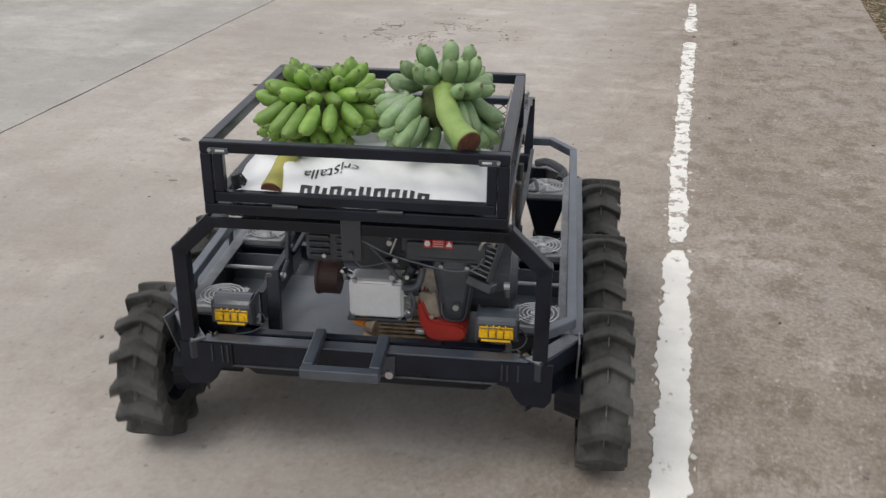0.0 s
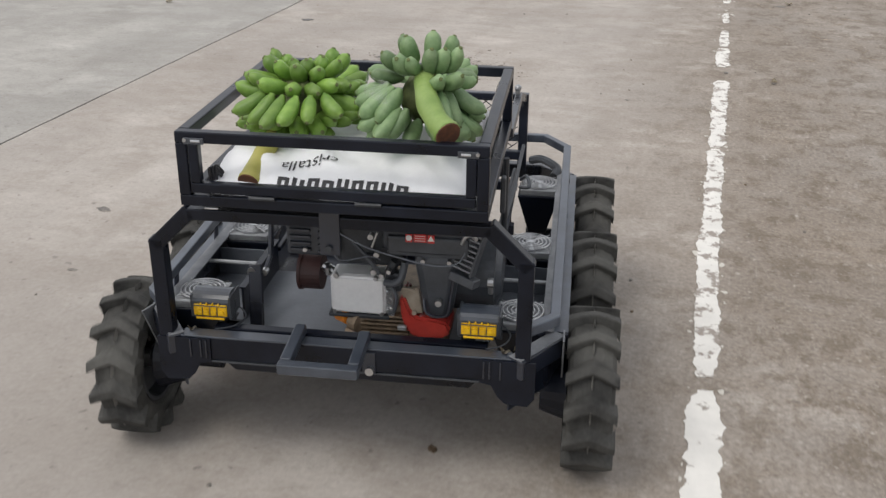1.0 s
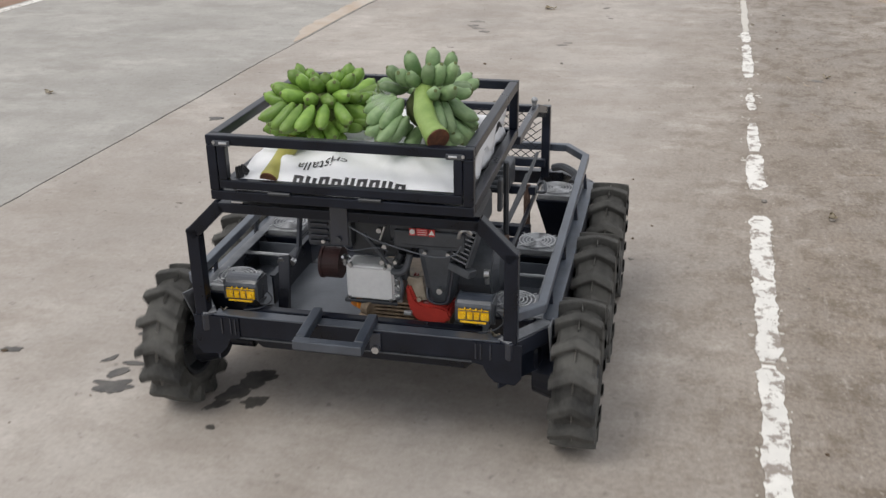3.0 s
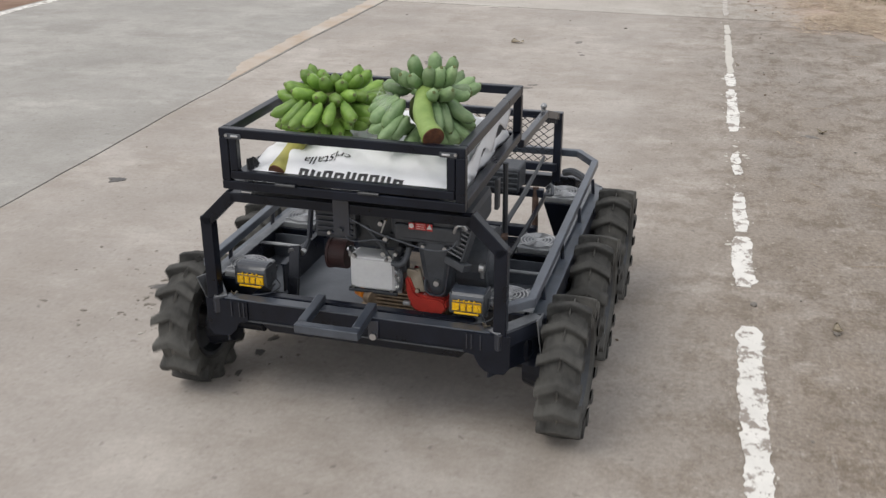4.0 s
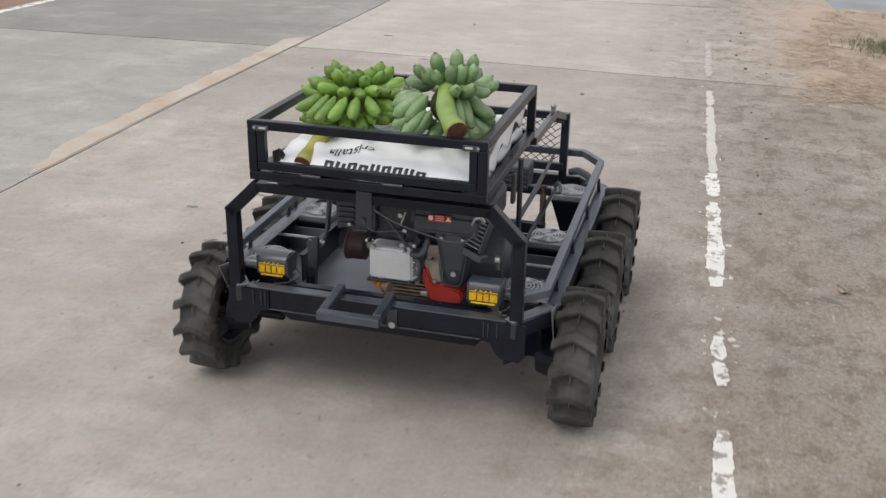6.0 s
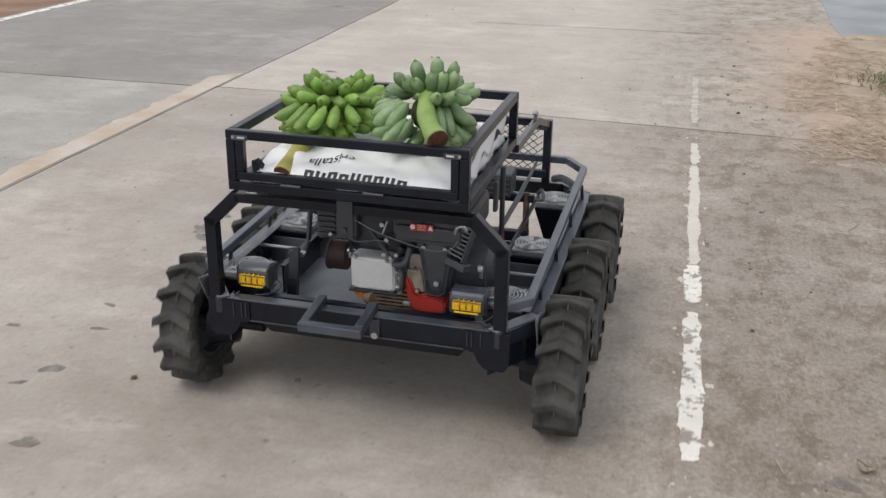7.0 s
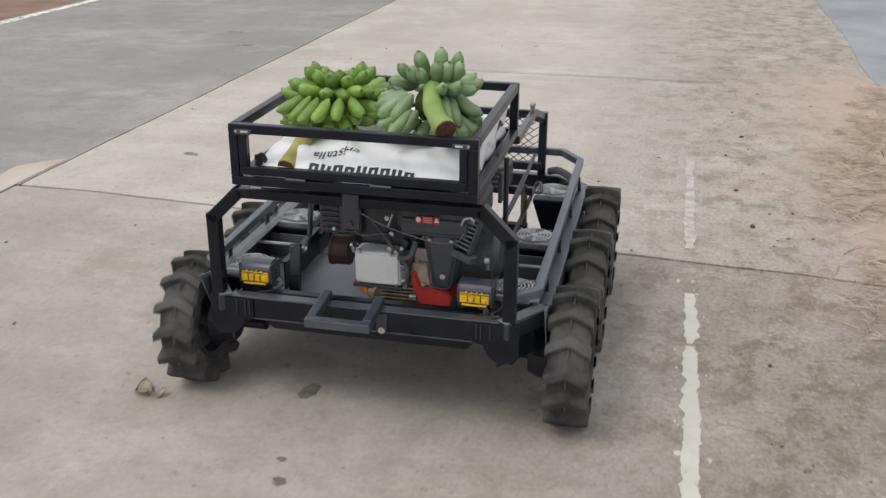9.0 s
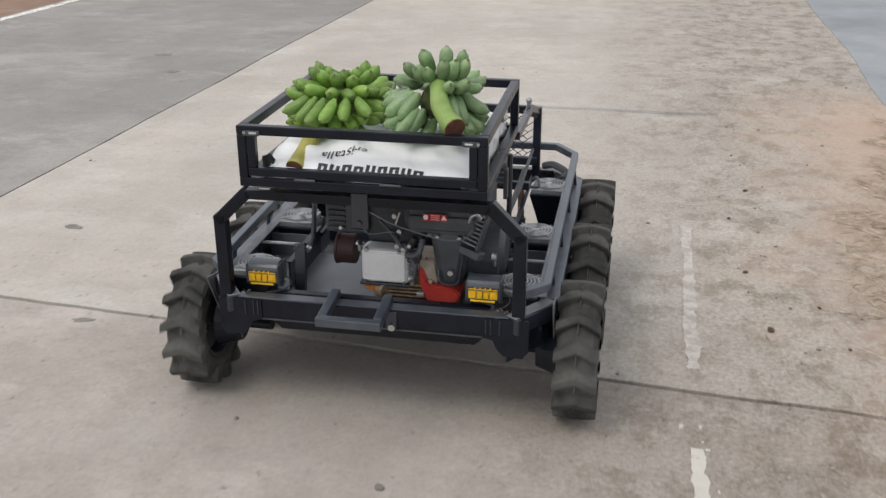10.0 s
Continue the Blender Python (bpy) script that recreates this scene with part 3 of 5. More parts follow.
def tyre_mesh():
    """A tractor-tread tyre: a rounded carcass with thick chevron lugs."""
    bm = bmesh.new()
    seg = 56
    w = TYRE_W / 2
    prof = [(-w * 0.62, 0.112), (-w * 0.92, 0.128), (-w, 0.148), (-w * 0.96, 0.166), (-w * 0.80, 0.175), (-w * 0.4, 0.180), (0, 0.181), (w * 0.4, 0.180), (w * 0.80, 0.175), (w * 0.96, 0.166), (w, 0.148), (w * 0.92, 0.128), (w * 0.62, 0.112)]
    rings = []
    for i in range(seg):
        a = 2 * math.pi * i / seg
        rings.append([bm.verts.new((x, r * math.cos(a), r * math.sin(a))) for x, r in prof])
    for i in range(seg):
        p, q = rings[i], rings[(i + 1) % seg]
        for j in range(len(prof) - 1):
            bm.faces.new((p[j], p[j + 1], q[j + 1], q[j]))
    lugs = 14
    for k in range(lugs):
        a0 = 2 * math.pi * k / lugs
        rows = []
        for t in [-1.0, -0.97, -0.82, -0.5, -0.2, 0.0, 0.2, 0.5, 0.82, 0.97, 1.0]:
            q = abs(t)
            x = t * w * 1.10
            c = a0 + 0.135 * q ** 1.2
            top = TYRE_R - 0.004 * q ** 4
            base = 0.178 - 0.030 * q ** 5
            ramp = 0.215 - 0.085 * q
            row = []
            for da, r in ((-ramp, base - 0.003), (-0.075, top - 0.005), (-0.045, top), (0.058, top), (0.070, top - 0.003), (0.085, base - 0.004)):
                row.append(bm.verts.new((x, r * math.cos(c + da), r * math.sin(c + da))))
            rows.append(row)
        for p, q in zip(rows, rows[1:]):
            for j in range(5):
                bm.faces.new((p[j], q[j], q[j + 1], p[j + 1]))
        bm.faces.new(rows[0])
        bm.faces.new(rows[-1][::-1])
        # the mould line between two lugs
        c = a0 + 0.15
        q = []
        for da in (-0.08, 0.075):
            for x, r in ((-0.0024, 0.180), (0.0, 0.1955), (0.0024, 0.180)):
                q.append(bm.verts.new((x, r * math.cos(c + da), r * math.sin(c + da))))
        bm.faces.new((q[0], q[1], q[4], q[3])).material_index = 1
        bm.faces.new((q[1], q[2], q[5], q[4])).material_index = 1
    bmesh.ops.recalc_face_normals(bm, faces=bm.faces)
    return bm


def rim_mesh(bm):
    prof = [(-0.045, 0.118), (-0.045, 0.108), (-0.012, 0.098), (-0.004, 0.075), (0.004, 0.05), (0.004, 0.0)]
    seg = 32
    rings = [[bm.verts.new((x, r * math.cos(2 * math.pi * i / seg), r * math.sin(2 * math.pi * i / seg))) for x, r in prof[:-1]] for i in range(seg)]
    hub = bm.verts.new((0.004, 0, 0))
    for i in range(seg):
        p, q = rings[i], rings[(i + 1) % seg]
        for j in range(len(prof) - 2):
            bm.faces.new((p[j], p[j + 1], q[j + 1], q[j]))
        bm.faces.new((p[-1], hub, q[-1]))
    for i in range(seg):
        a, b = 2 * math.pi * i / seg, 2 * math.pi * (i + 1) / seg
        bm.faces.new([bm.verts.new((x, r * math.cos(t), r * math.sin(t))) for x, r, t in ((0.045, 0.118, a), (0.02, 0.10, a), (0.02, 0.10, b), (0.045, 0.118, b))])
        bm.faces.new([bm.verts.new((x, r * math.cos(t), r * math.sin(t))) for x, r, t in ((0.02, 0.10, a), (-0.012, 0.098, a), (-0.012, 0.098, b), (0.02, 0.10, b))])


wheels = []
tyre_data = None
for sx in (-1, 1):
    for ay in AXLES:
        wheel = new("wheel")
        wheel.parent = carrier
        wheel.location = (sx * TRACK, ay, TYRE_R - 0.002)
        if tyre_data is None:
            tyre = part("tyre", tyre_mesh(), (RUBBER, RUBBER_PALE), wheel, "dusty black tractor-tread tyre", True)
            for f in tyre.data.polygons:
                f.use_smooth = False
            tyre_data = tyre.data
            rim = part("rim", made(rim_mesh), STEEL_WORN, wheel, "black pressed steel rim")
            bmh = bmesh.new()
            rod(bmh, (-0.03, 0, 0), (0.022, 0, 0), 0.032, 16)
            for i in range(5):
                a = 2 * math.pi * i / 5
                rod(bmh, (0.002, 0.05 * math.cos(a), 0.05 * math.sin(a)), (0.018, 0.05 * math.cos(a), 0.05 * math.sin(a)), 0.008, 6)
            hub = part("hub", bmh, ZINC, wheel, "zinc-plated hub with five nuts")
            rim_data, hub_data = rim.data, hub.data
        else:
            for nm, d in (("tyre", tyre_data), ("rim", rim_data), ("hub", hub_data)):
                new(nm, d).parent = wheel
        if sx < 0:
            for ch in wheel.children:
                if not ch.name.startswith("tyre"):
                    ch.rotation_euler = (0, 0, math.pi)
        wheels.append((wheel, sx, ay))

# lower frame: a loop of channel with cut corners, carrying the axles
bm = bmesh.new()
LOW = [(-0.40, -0.135), (0.40, -0.135), (0.495, 0.0), (0.495, 1.10), (0.40, 1.20), (-0.40, 1.20), (-0.495, 1.10), (-0.495, 0.0)]
for i, (a, b) in enumerate(zip(LOW, LOW[1:] + LOW[:1])):
    if i in (0,):
        continue
    beam(bm, (*a, 0.347), (*b, 0.347), 0.040, 0.05, bevel=0.004)
part("lower_frame", bm, STEEL, carrier)
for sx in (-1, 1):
    # thin plate laid on the frame to carry the painted sky sheen
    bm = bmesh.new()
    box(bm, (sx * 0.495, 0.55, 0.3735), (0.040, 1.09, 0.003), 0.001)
    part("top_flange", bm, STEEL_RAIL, carrier, "thin blue-grey flange, lightened for sky sheen")
    # top of the cut corner, coloured grey for the light on it
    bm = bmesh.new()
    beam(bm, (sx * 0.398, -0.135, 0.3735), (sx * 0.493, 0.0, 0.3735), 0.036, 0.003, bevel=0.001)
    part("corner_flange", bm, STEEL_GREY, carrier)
bm = bmesh.new()
box(bm, (0, -0.130, 0.338), (0.70, 0.006, 0.058), 0.002)
part("rear_plate", bm, STEEL_DARK, carrier, "dusty steel rear plate")
# its lighter colour stands for sky light at a glancing angle
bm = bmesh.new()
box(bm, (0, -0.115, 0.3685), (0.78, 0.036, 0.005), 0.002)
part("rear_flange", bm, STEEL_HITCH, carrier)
bm = bmesh.new()
box(bm, (0, -0.120, 0.306), (0.70, 0.034, 0.005), 0.002)
part("rear_lip", bm, STEEL_WORN, carrier, "scuffed lower edge of the rear plate")
bm = bmesh.new()
beam(bm, (-0.33, -0.062, 0.352), (0.33, -0.062, 0.352), 0.028, 0.026)
part("inner_cross_bar", bm, STEEL_DARK, carrier)
# pan lengthened forward to deepen the shade on the ground below
bm = bmesh.new()
box(bm, (0, 0.34, 0.262), (0.64, 0.84, 0.040), 0.006, taper=(0.9, 0.97))
part("belly_pan", bm, STEEL_DARK, carrier, "black belly pan under the floor, lengthened to shade the ground")
# unseen blocks added to keep light off the ground beneath
for sx in (-1, 1):
    bm = bmesh.new()
    box(bm, (sx * 0.412, 0.48, 0.228), (0.150, 0.78, 0.026), 0.005)
    part("shade_block", bm, STEEL_DARK, carrier, "unseen black block added to shade the ground")
for sx in (-1, 1):
    bm = bmesh.new()
    beam(bm, (sx * 0.385, -0.132, 0.298), (sx * 0.505, 0.04, 0.298), 0.005, 0.13, bevel=0.001)
    beam(bm, (sx * 0.505, 0.04, 0.298), (sx * 0.505, 1.06, 0.298), 0.005, 0.13, bevel=0.001)
    part("side_plate", bm, STEEL, carrier)
    bm = bmesh.new()
    box(bm, (sx * 0.318, 0.265, 0.325), (0.006, 0.31, 0.11), 0.001)
    box(bm, (sx * 0.318, 0.265, 0.378), (0.018, 0.31, 0.005), 0.001)
    beam(bm, (sx * 0.315, 0.42, 0.35), (sx * 0.315, 1.18, 0.35), 0.014, 0.014)
    part("inner_rail", bm, STEEL_DARK, carrier)
    for ay in AXLES:
        bm = bmesh.new()
        rod(bm, (sx * 0.36, ay, 0.200), (sx * 0.56, ay, 0.200), 0.022, 14)
        rod(bm, (sx * 0.455, ay, 0.200), (sx * 0.518, ay, 0.200), 0.062, 20, 0.082)
        part("axle", bm, STEEL_DARK, carrier)

for sx in (-1, 1):
    bm = bmesh.new()
    shape = [(0.318, 0.366), (0.318, 0.306), (0.346, 0.300), (0.360, 0.272), (0.378, 0.254), (0.430, 0.250), (0.446, 0.272), (0.446, 0.366)]
    faces = [[bm.verts.new((sx * x, y, z)) for x, z in shape] for y in (-0.1375, -0.1335)]
    bm.faces.new(faces[0])
    bm.faces.new(faces[1][::-1])
    for i in range(len(shape)):
        j = (i + 1) % len(shape)
        bm.faces.new((faces[0][i], faces[0][j], faces[1][j], faces[1][i]))
    bmesh.ops.recalc_face_normals(bm, faces=bm.faces)
    part("corner_gusset", bm, STEEL_DARK, carrier, "dusty corner plate with a cut lower edge")
    for x in (0.328, 0.341, 0.366):
        bm = bmesh.new()
        box(bm, (sx * x, -0.139, 0.340), (0.004, 0.004, 0.045), 0.001)
        part("weld_rib", bm, STEEL, carrier)
bm = bmesh.new()
box(bm, (0, 0.16, 0.287), (0.64, 0.49, 0.006), 0.002)
part("floor_plate", bm, FLOOR_STEEL, carrier, "dusty grey steel floor plate")
for y in (0.58, 0.80):
    bm = bmesh.new()
    beam(bm, (-0.33, y, 0.29), (0.33, y, 0.29), 0.03, 0.04)
    part("cross_member", bm, STEEL, carrier)

# rear hoop over the engine
HY = -0.118
HOOP = [(-0.424, 0.355), (-0.424, 0.602), (-0.345, 0.680), (0.337, 0.680), (0.415, 0.602), (0.415, 0.355)]
for i, (a, b) in enumerate(zip(HOOP, HOOP[1:])):
    flat = i == 2
    d = (Vector(b) - Vector(a)).normalized() * (0.0 if flat else 0.012)
    a2, b2 = Vector(a) - d, Vector(b) + d
    bm = bmesh.new()
    beam(bm, (a2.x, HY, a2.y), (b2.x, HY, b2.y), 0.034, 0.027 if flat else 0.035, up=(0, 0, 1) if flat else (1, 0, 0) if i in (0, 4) else (0, 0, 1))
    part("hoop_tube", bm, STEEL_DARK, carrier, "blue-black square tube of the rear hoop")

# upper rail: a loop of tube round the bed
UZ, RISE = 0.434, 0.029
UP = [(0.424, -0.105), (0.482, -0.045), (0.480, 1.085), (0.405, 1.185), (-0.405, 1.185), (-0.480, 1.085), (-0.482, -0.045), (-0.432, -0.105)]
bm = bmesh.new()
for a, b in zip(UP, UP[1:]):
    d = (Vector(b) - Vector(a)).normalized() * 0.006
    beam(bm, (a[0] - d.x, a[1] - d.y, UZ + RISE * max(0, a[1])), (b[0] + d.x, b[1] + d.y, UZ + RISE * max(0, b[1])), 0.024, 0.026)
# sky sheen on the tube is put into its paler colour
part("upper_rail", bm, STEEL_RAIL, carrier, "blue-black square tube rail, lightened for sky sheen")
for sx in (-1, 1):
    for y in (0.10, 0.40, 0.72, 1.02):
        bm = bmesh.new()
        beam(bm, (sx * 0.49, y, 0.36), (sx * 0.484, y, 0.428), 0.010, 0.012, up=(1, 0, 0))
        part("rail_post", bm, STEEL, carrier)

# fan boxes over the wheel drives


def spiral_grille(bm, cx, cy, z, r):
    for k in range(5):
        rr = r * (0.22 + 0.19 * k)
        pipe(bm, [(cx + rr * math.cos(a), cy + rr * math.sin(a), z) for a in (2 * math.pi * i / 28 for i in range(29))], 0.0021, 5)
    for k in range(4):
        a = math.pi / 4 + k * math.pi / 2
        rod(bm, (cx + 0.01 * math.cos(a), cy + 0.01 * math.sin(a), z - 0.001), (cx + r * 1.28 * math.cos(a), cy + r * 1.28 * math.sin(a), z - 0.001), 0.0018, 6)
    rod(bm, (cx, cy, z - 0.003), (cx, cy, z + 0.001), r * 0.16, 14)


for sx in (-1, 1):
    for cy in FANS:
        fx = sx * 0.398
        fan = new("fan_box")
        fan.parent = carrier
        bm = bmesh.new()
        box(bm, (fx, cy, 0.305), (0.130, 0.130, 0.14), 0.004, taper=(0.42, 0.46))
        part("housing", bm, STEEL_DARK, fan, "black tapered sheet housing")
        bm = bmesh.new()
        box(bm, (fx, cy, 0.384), (0.114, 0.114, 0.022), 0.004)
        part("fan_frame", bm, ALUMINIUM, fan, "grey aluminium fan frame")
        bm = bmesh.new()
        rod(bm, (fx, cy, 0.3945), (fx, cy, 0.3965), 0.055, 32)
        part("fan_rotor", bm, STEEL_GREY, fan)
        bm = bmesh.new()
        spiral_grille(bm, fx, cy, 0.402, 0.055)
        part("fan_grille", bm, ZINC, fan, "bright wire fan grille")
    # the flange's pale grey includes the sky light on it
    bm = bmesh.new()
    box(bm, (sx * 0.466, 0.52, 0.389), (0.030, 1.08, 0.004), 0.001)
    part("well_flange", bm, STEEL_GREY, carrier, "grey flange, lightened for sky sheen")
    bm = bmesh.new()
    box(bm, (sx * 0.425, 0.035, 0.270), (0.110, 0.130, 0.085), 0.030)
    part("axle_housing", bm, STEEL_DARK, carrier, "dusty black axle housing")
    # pale colour stands for light on the chamfered corner
    bm = bmesh.new()
    web = [[bm.verts.new((sx * (0.503 + d), y, z)) for y, z in ((-0.078, 0.395), (0.030, 0.372), (0.006, 0.235))] for d in (0, 0.004)]
    bm.faces.new(web[0])
    bm.faces.new(web[1])
    for i in range(3):
        bm.faces.new((web[0][i], web[0][(i + 1) % 3], web[1][(i + 1) % 3], web[1][i]))
    bmesh.ops.recalc_face_normals(bm, faces=bm.faces)
    part("corner_web", bm, STEEL_GREY, carrier, "sheet metal web, pale for the light on the corner")
    for y in (0.27,):
        bm = bmesh.new()
        rod(bm, (sx * 0.32, y, 0.372), (sx * 0.48, y, 0.372), 0.006, 8)
        part("cross_rod", bm, ALUMINIUM, carrier)
    for ya, yb in ((0.125, 0.39),):
        bm = bmesh.new()
        box(bm, (sx * 0.40, (ya + yb) / 2, 0.275), (0.165, yb - ya, 0.006), 0.001)
        box(bm, (sx * 0.40, yb, 0.315), (0.165, 0.005, 0.085), 0.001)
        part("well_tray", bm, FLOOR_STEEL, carrier)

# hitch frame on the rear plate, coloured lighter for the sky on its tops
HX0, HX1 = -0.112, 0.044
for a, b in (((HX0, -0.078, 0.381), (HX0, -0.218, 0.3665)), ((HX1, -0.088, 0.380), (HX1, -0.218, 0.3665)), ((HX0 - 0.014, -0.231, 0.364), (HX1 + 0.014, -0.231, 0.364))):
    bm = bmesh.new()
    beam(bm, a, b, 0.026, 0.026)
    part("hitch_tube", bm, STEEL_HITCH, carrier, "square tube of the hitch frame")
bm = bmesh.new()
beam(bm, (HX1 + 0.018, -0.138, 0.306), (HX1 + 0.018, -0.134, 0.362), 0.030, 0.006)
part("hitch_plate", bm, STEEL, carrier)
bm = bmesh.new()
rod(bm, (0.064, -0.150, 0.318), (0.064, -0.134, 0.318), 0.0100, 12)
part("bolt", bm, ZINC, carrier, "bright bolt head")

# work lamps
for cx in (-0.337, 0.308):
    lamp = new("work_lamp")
    lamp.parent = carrier
    bm = bmesh.new()
    ring = [(-0.066, 0.388), (-0.066, 0.426)] + [(-0.032 - 0.034 * math.cos(a), 0.426 + 0.021 * math.sin(a)) for a in (math.pi * k / 8 for k in range(1, 8))] + [(0.002, 0.426), (0.002, 0.388)]
    ends = [[bm.verts.new((cx + s * 0.045, y, z)) for y, z in ring] for s in (-1, 1)]
    for i in range(len(ring)):
        j = (i + 1) % len(ring)
        bm.faces.new((ends[0][i], ends[0][j], ends[1][j], ends[1][i]))
    bm.faces.new(ends[0])
    bm.faces.new(ends[1])
    bmesh.ops.recalc_face_normals(bm, faces=bm.faces)
    part("lamp_housing", bm, STEEL_HITCH, lamp, "blue-grey rounded lamp housing")
    for s in (-1, 1):
        bm = bmesh.new()
        box(bm, (cx + s * 0.047, -0.031, 0.412), (0.006, 0.068, 0.058), 0.008)
        part("end_cap", bm, PLASTIC, lamp)
    bm = bmesh.new()
    box(bm, (cx, -0.067, 0.405), (0.082, 0.008, 0.030), 0.003)
    for i in range(4):
        rod(bm, (cx - 0.027 + 0.018 * i, -0.069, 0.403), (cx - 0.027 + 0.018 * i, -0.0745, 0.403), 0.0072, 12)
    part("lens", bm, LAMP_YELLOW, lamp, "yellow lens with four bulges")
    bm = bmesh.new()
    for i in range(3):
        box(bm, (cx - 0.018 + 0.018 * i, -0.0725, 0.4045), (0.0014, 0.003, 0.022), 0.0004)
    box(bm, (cx, -0.0725, 0.3915), (0.082, 0.003, 0.0014), 0.0004)
    box(bm, (cx, -0.0725, 0.4185), (0.082, 0.003, 0.0014), 0.0004)
    part("lens_grid", bm, PLASTIC, lamp, "thin black grid over the lens")
    bm = bmesh.new()
    for i in range(4):
        box(bm, (cx - 0.022 + 0.0147 * i, -0.071, 0.4225), (0.004, 0.006, 0.006), 0.001)
    box(bm, (cx, -0.068, 0.386), (0.070, 0.012, 0.006), 0.002)
    part("lens_clip", bm, LAMP_YELLOW, lamp)
    bm = bmesh.new()
    beam(bm, (cx - 0.046, -0.04, 0.368), (cx - 0.046, -0.03, 0.42), 0.014, 0.004, up=(0, 1, 0))
    beam(bm, (cx + 0.046, -0.04, 0.368), (cx + 0.046, -0.03, 0.42), 0.014, 0.004, up=(0, 1, 0))
    box(bm, (cx, -0.02, 0.3715), (0.10, 0.02, 0.005), 0.001)
    part("bracket", bm, STEEL_WORN, lamp)
    bm = bmesh.new()
    pipe(bm, curve_points([(cx + 0.03, 0.0, 0.40), (cx + 0.07, -0.02, 0.375), (cx + 0.06, -0.07, 0.371), (cx + 0.02, -0.10, 0.373)], 6), 0.0020, 6)
    part("lamp_cable", bm, PLASTIC, lamp)

# ---- engine ----
engine = new("engine")
engine.parent = carrier


def eng(name, bm, material, label="", smooth=False):
    return part(name, bm, material, engine, label, smooth)


bm = bmesh.new()
box(bm, (0.10, 0.16, 0.335), (0.24, 0.24, 0.13), 0.012)
eng("crankcase", bm, ALLOY, "oily brown crankcase")
for k in range(5):
    bm = bmesh.new()
    box(bm, (0.062, 0.032, 0.328 + 0.0115 * k), (0.13, 0.024, 0.005), 0.001)
    eng("cooling_fin", bm, ALLOY)
bm = bmesh.new()
rod(bm, (-0.012, 0.035, 0.35), (0.01, 0.02, 0.35), 0.024, 14)
rod(bm, (-0.03, 0.03, 0.322), (0.02, 0.022, 0.318), 0.012, 10)
box(bm, (0.035, 0.018, 0.312), (0.05, 0.02, 0.03), 0.006)
eng("oil_sensor", bm, ALLOY)
bm = bmesh.new()
box(bm, (0.09, 0.14, 0.275), (0.30, 0.26, 0.02), 0.004)
eng("engine_mount", bm, STEEL_WORN)
bm = bmesh.new()
box(bm, (0.006, 0.055, 0.428), (0.140, 0.075, 0.104), 0.012)
box(bm, (0.006, 0.019, 0.428), (0.124, 0.008, 0.088), 0.004)
eng("silver_cover", bm, SILVER, "silver sheet metal cover with rounded corners")
bm = bmesh.new()
pipe(bm, curve_points([(0.09, 0.0, 0.47), (0.105, -0.015, 0.45), (0.10, -0.01, 0.41), (0.085, 0.0, 0.395)], 6), 0.0045, 6)
eng("fuel_pipe", bm, PLASTIC)
for z in (0.39, 0.438, 0.460):
    bm = bmesh.new()
    rod(bm, (0.074, 0.03, z), (0.090, 0.03, z), 0.008, 10)
    eng("nut", bm, ZINC)
for x, z in ((-0.052, 0.384), (0.064, 0.384), (-0.045, 0.478), (0.05, 0.478)):
    bm = bmesh.new()
    rod(bm, (x, 0.010, z), (x, 0.022, z), 0.005, 8)
    eng("bolt", bm, ZINC)
bm = bmesh.new()
box(bm, (0.086, 0.05, 0.43), (0.016, 0.06, 0.11), 0.004)
eng("cover_flange", bm, ALUMINIUM)
bm = bmesh.new()
box(bm, (0.185, 0.12, 0.605), (0.235, 0.25, 0.10), 0.022)
box(bm, (0.18, -0.005, 0.580), (0.19, 0.02, 0.05), 0.01)
eng("fuel_tank", bm, PLASTIC, "black fuel tank")
bm = bmesh.new()
box(bm, (0.200, 0.05, 0.468), (0.115, 0.12, 0.18), 0.02, taper=(0.55, 0.7))
eng("air_cleaner", bm, PLASTIC, "black air cleaner body")
bm = bmesh.new()
pipe(bm, curve_points([(0.170, 0.0, 0.440), (0.176, -0.012, 0.412), (0.200, -0.014, 0.402), (0.226, -0.008, 0.408), (0.234, -0.004, 0.45), (0.240, 0.0, 0.50)], 6), 0.004, 6)
eng("wire_guard", bm, STEEL)
bm = bmesh.new()
rod(bm, (0.206, -0.018, 0.438), (0.206, -0.002, 0.438), 0.008, 10)
eng("drain_nut", bm, ZINC)
# the red shroud
bm = bmesh.new()
RP = [(0.110, 0.440), (0.122, 0.444), (0.138, 0.402), (0.152, 0.390), (0.205, 0.386), (0.228, 0.378), (0.234, 0.356), (0.222, 0.338), (0.160, 0.332), (0.130, 0.345), (0.114, 0.39)]
front = [bm.verts.new((x, -0.005, z)) for x, z in RP]
back = [bm.verts.new((x, 0.09, z)) for x, z in RP]
bm.faces.new(front)
bm.faces.new(back[::-1])
for i in range(len(RP)):
    j = (i + 1) % len(RP)
    bm.faces.new((front[i], back[i], back[j], front[j]))
bmesh.ops.recalc_face_normals(bm, faces=bm.faces)
bmesh.ops.bevel(bm, geom=list(bm.edges), offset=0.006, segments=2, affect="EDGES")
eng("red_shroud", bm, RED, "bright red engine shroud")
bm = bmesh.new()
box(bm, (0.139, 0.012, 0.428), (0.042, 0.012, 0.070), 0.003, pose(0, 0, 0, 0, -12, 0))
box(bm, (0.132, 0.004, 0.462), (0.030, 0.010, 0.006), 0.001, pose(0, 0, 0, 0, 8, 0))
rod(bm, (0.146, -0.004, 0.402), (0.146, 0.010, 0.402), 0.006, 8)
eng("governor_bracket", bm, TAN, "dusty tan metal bracket")
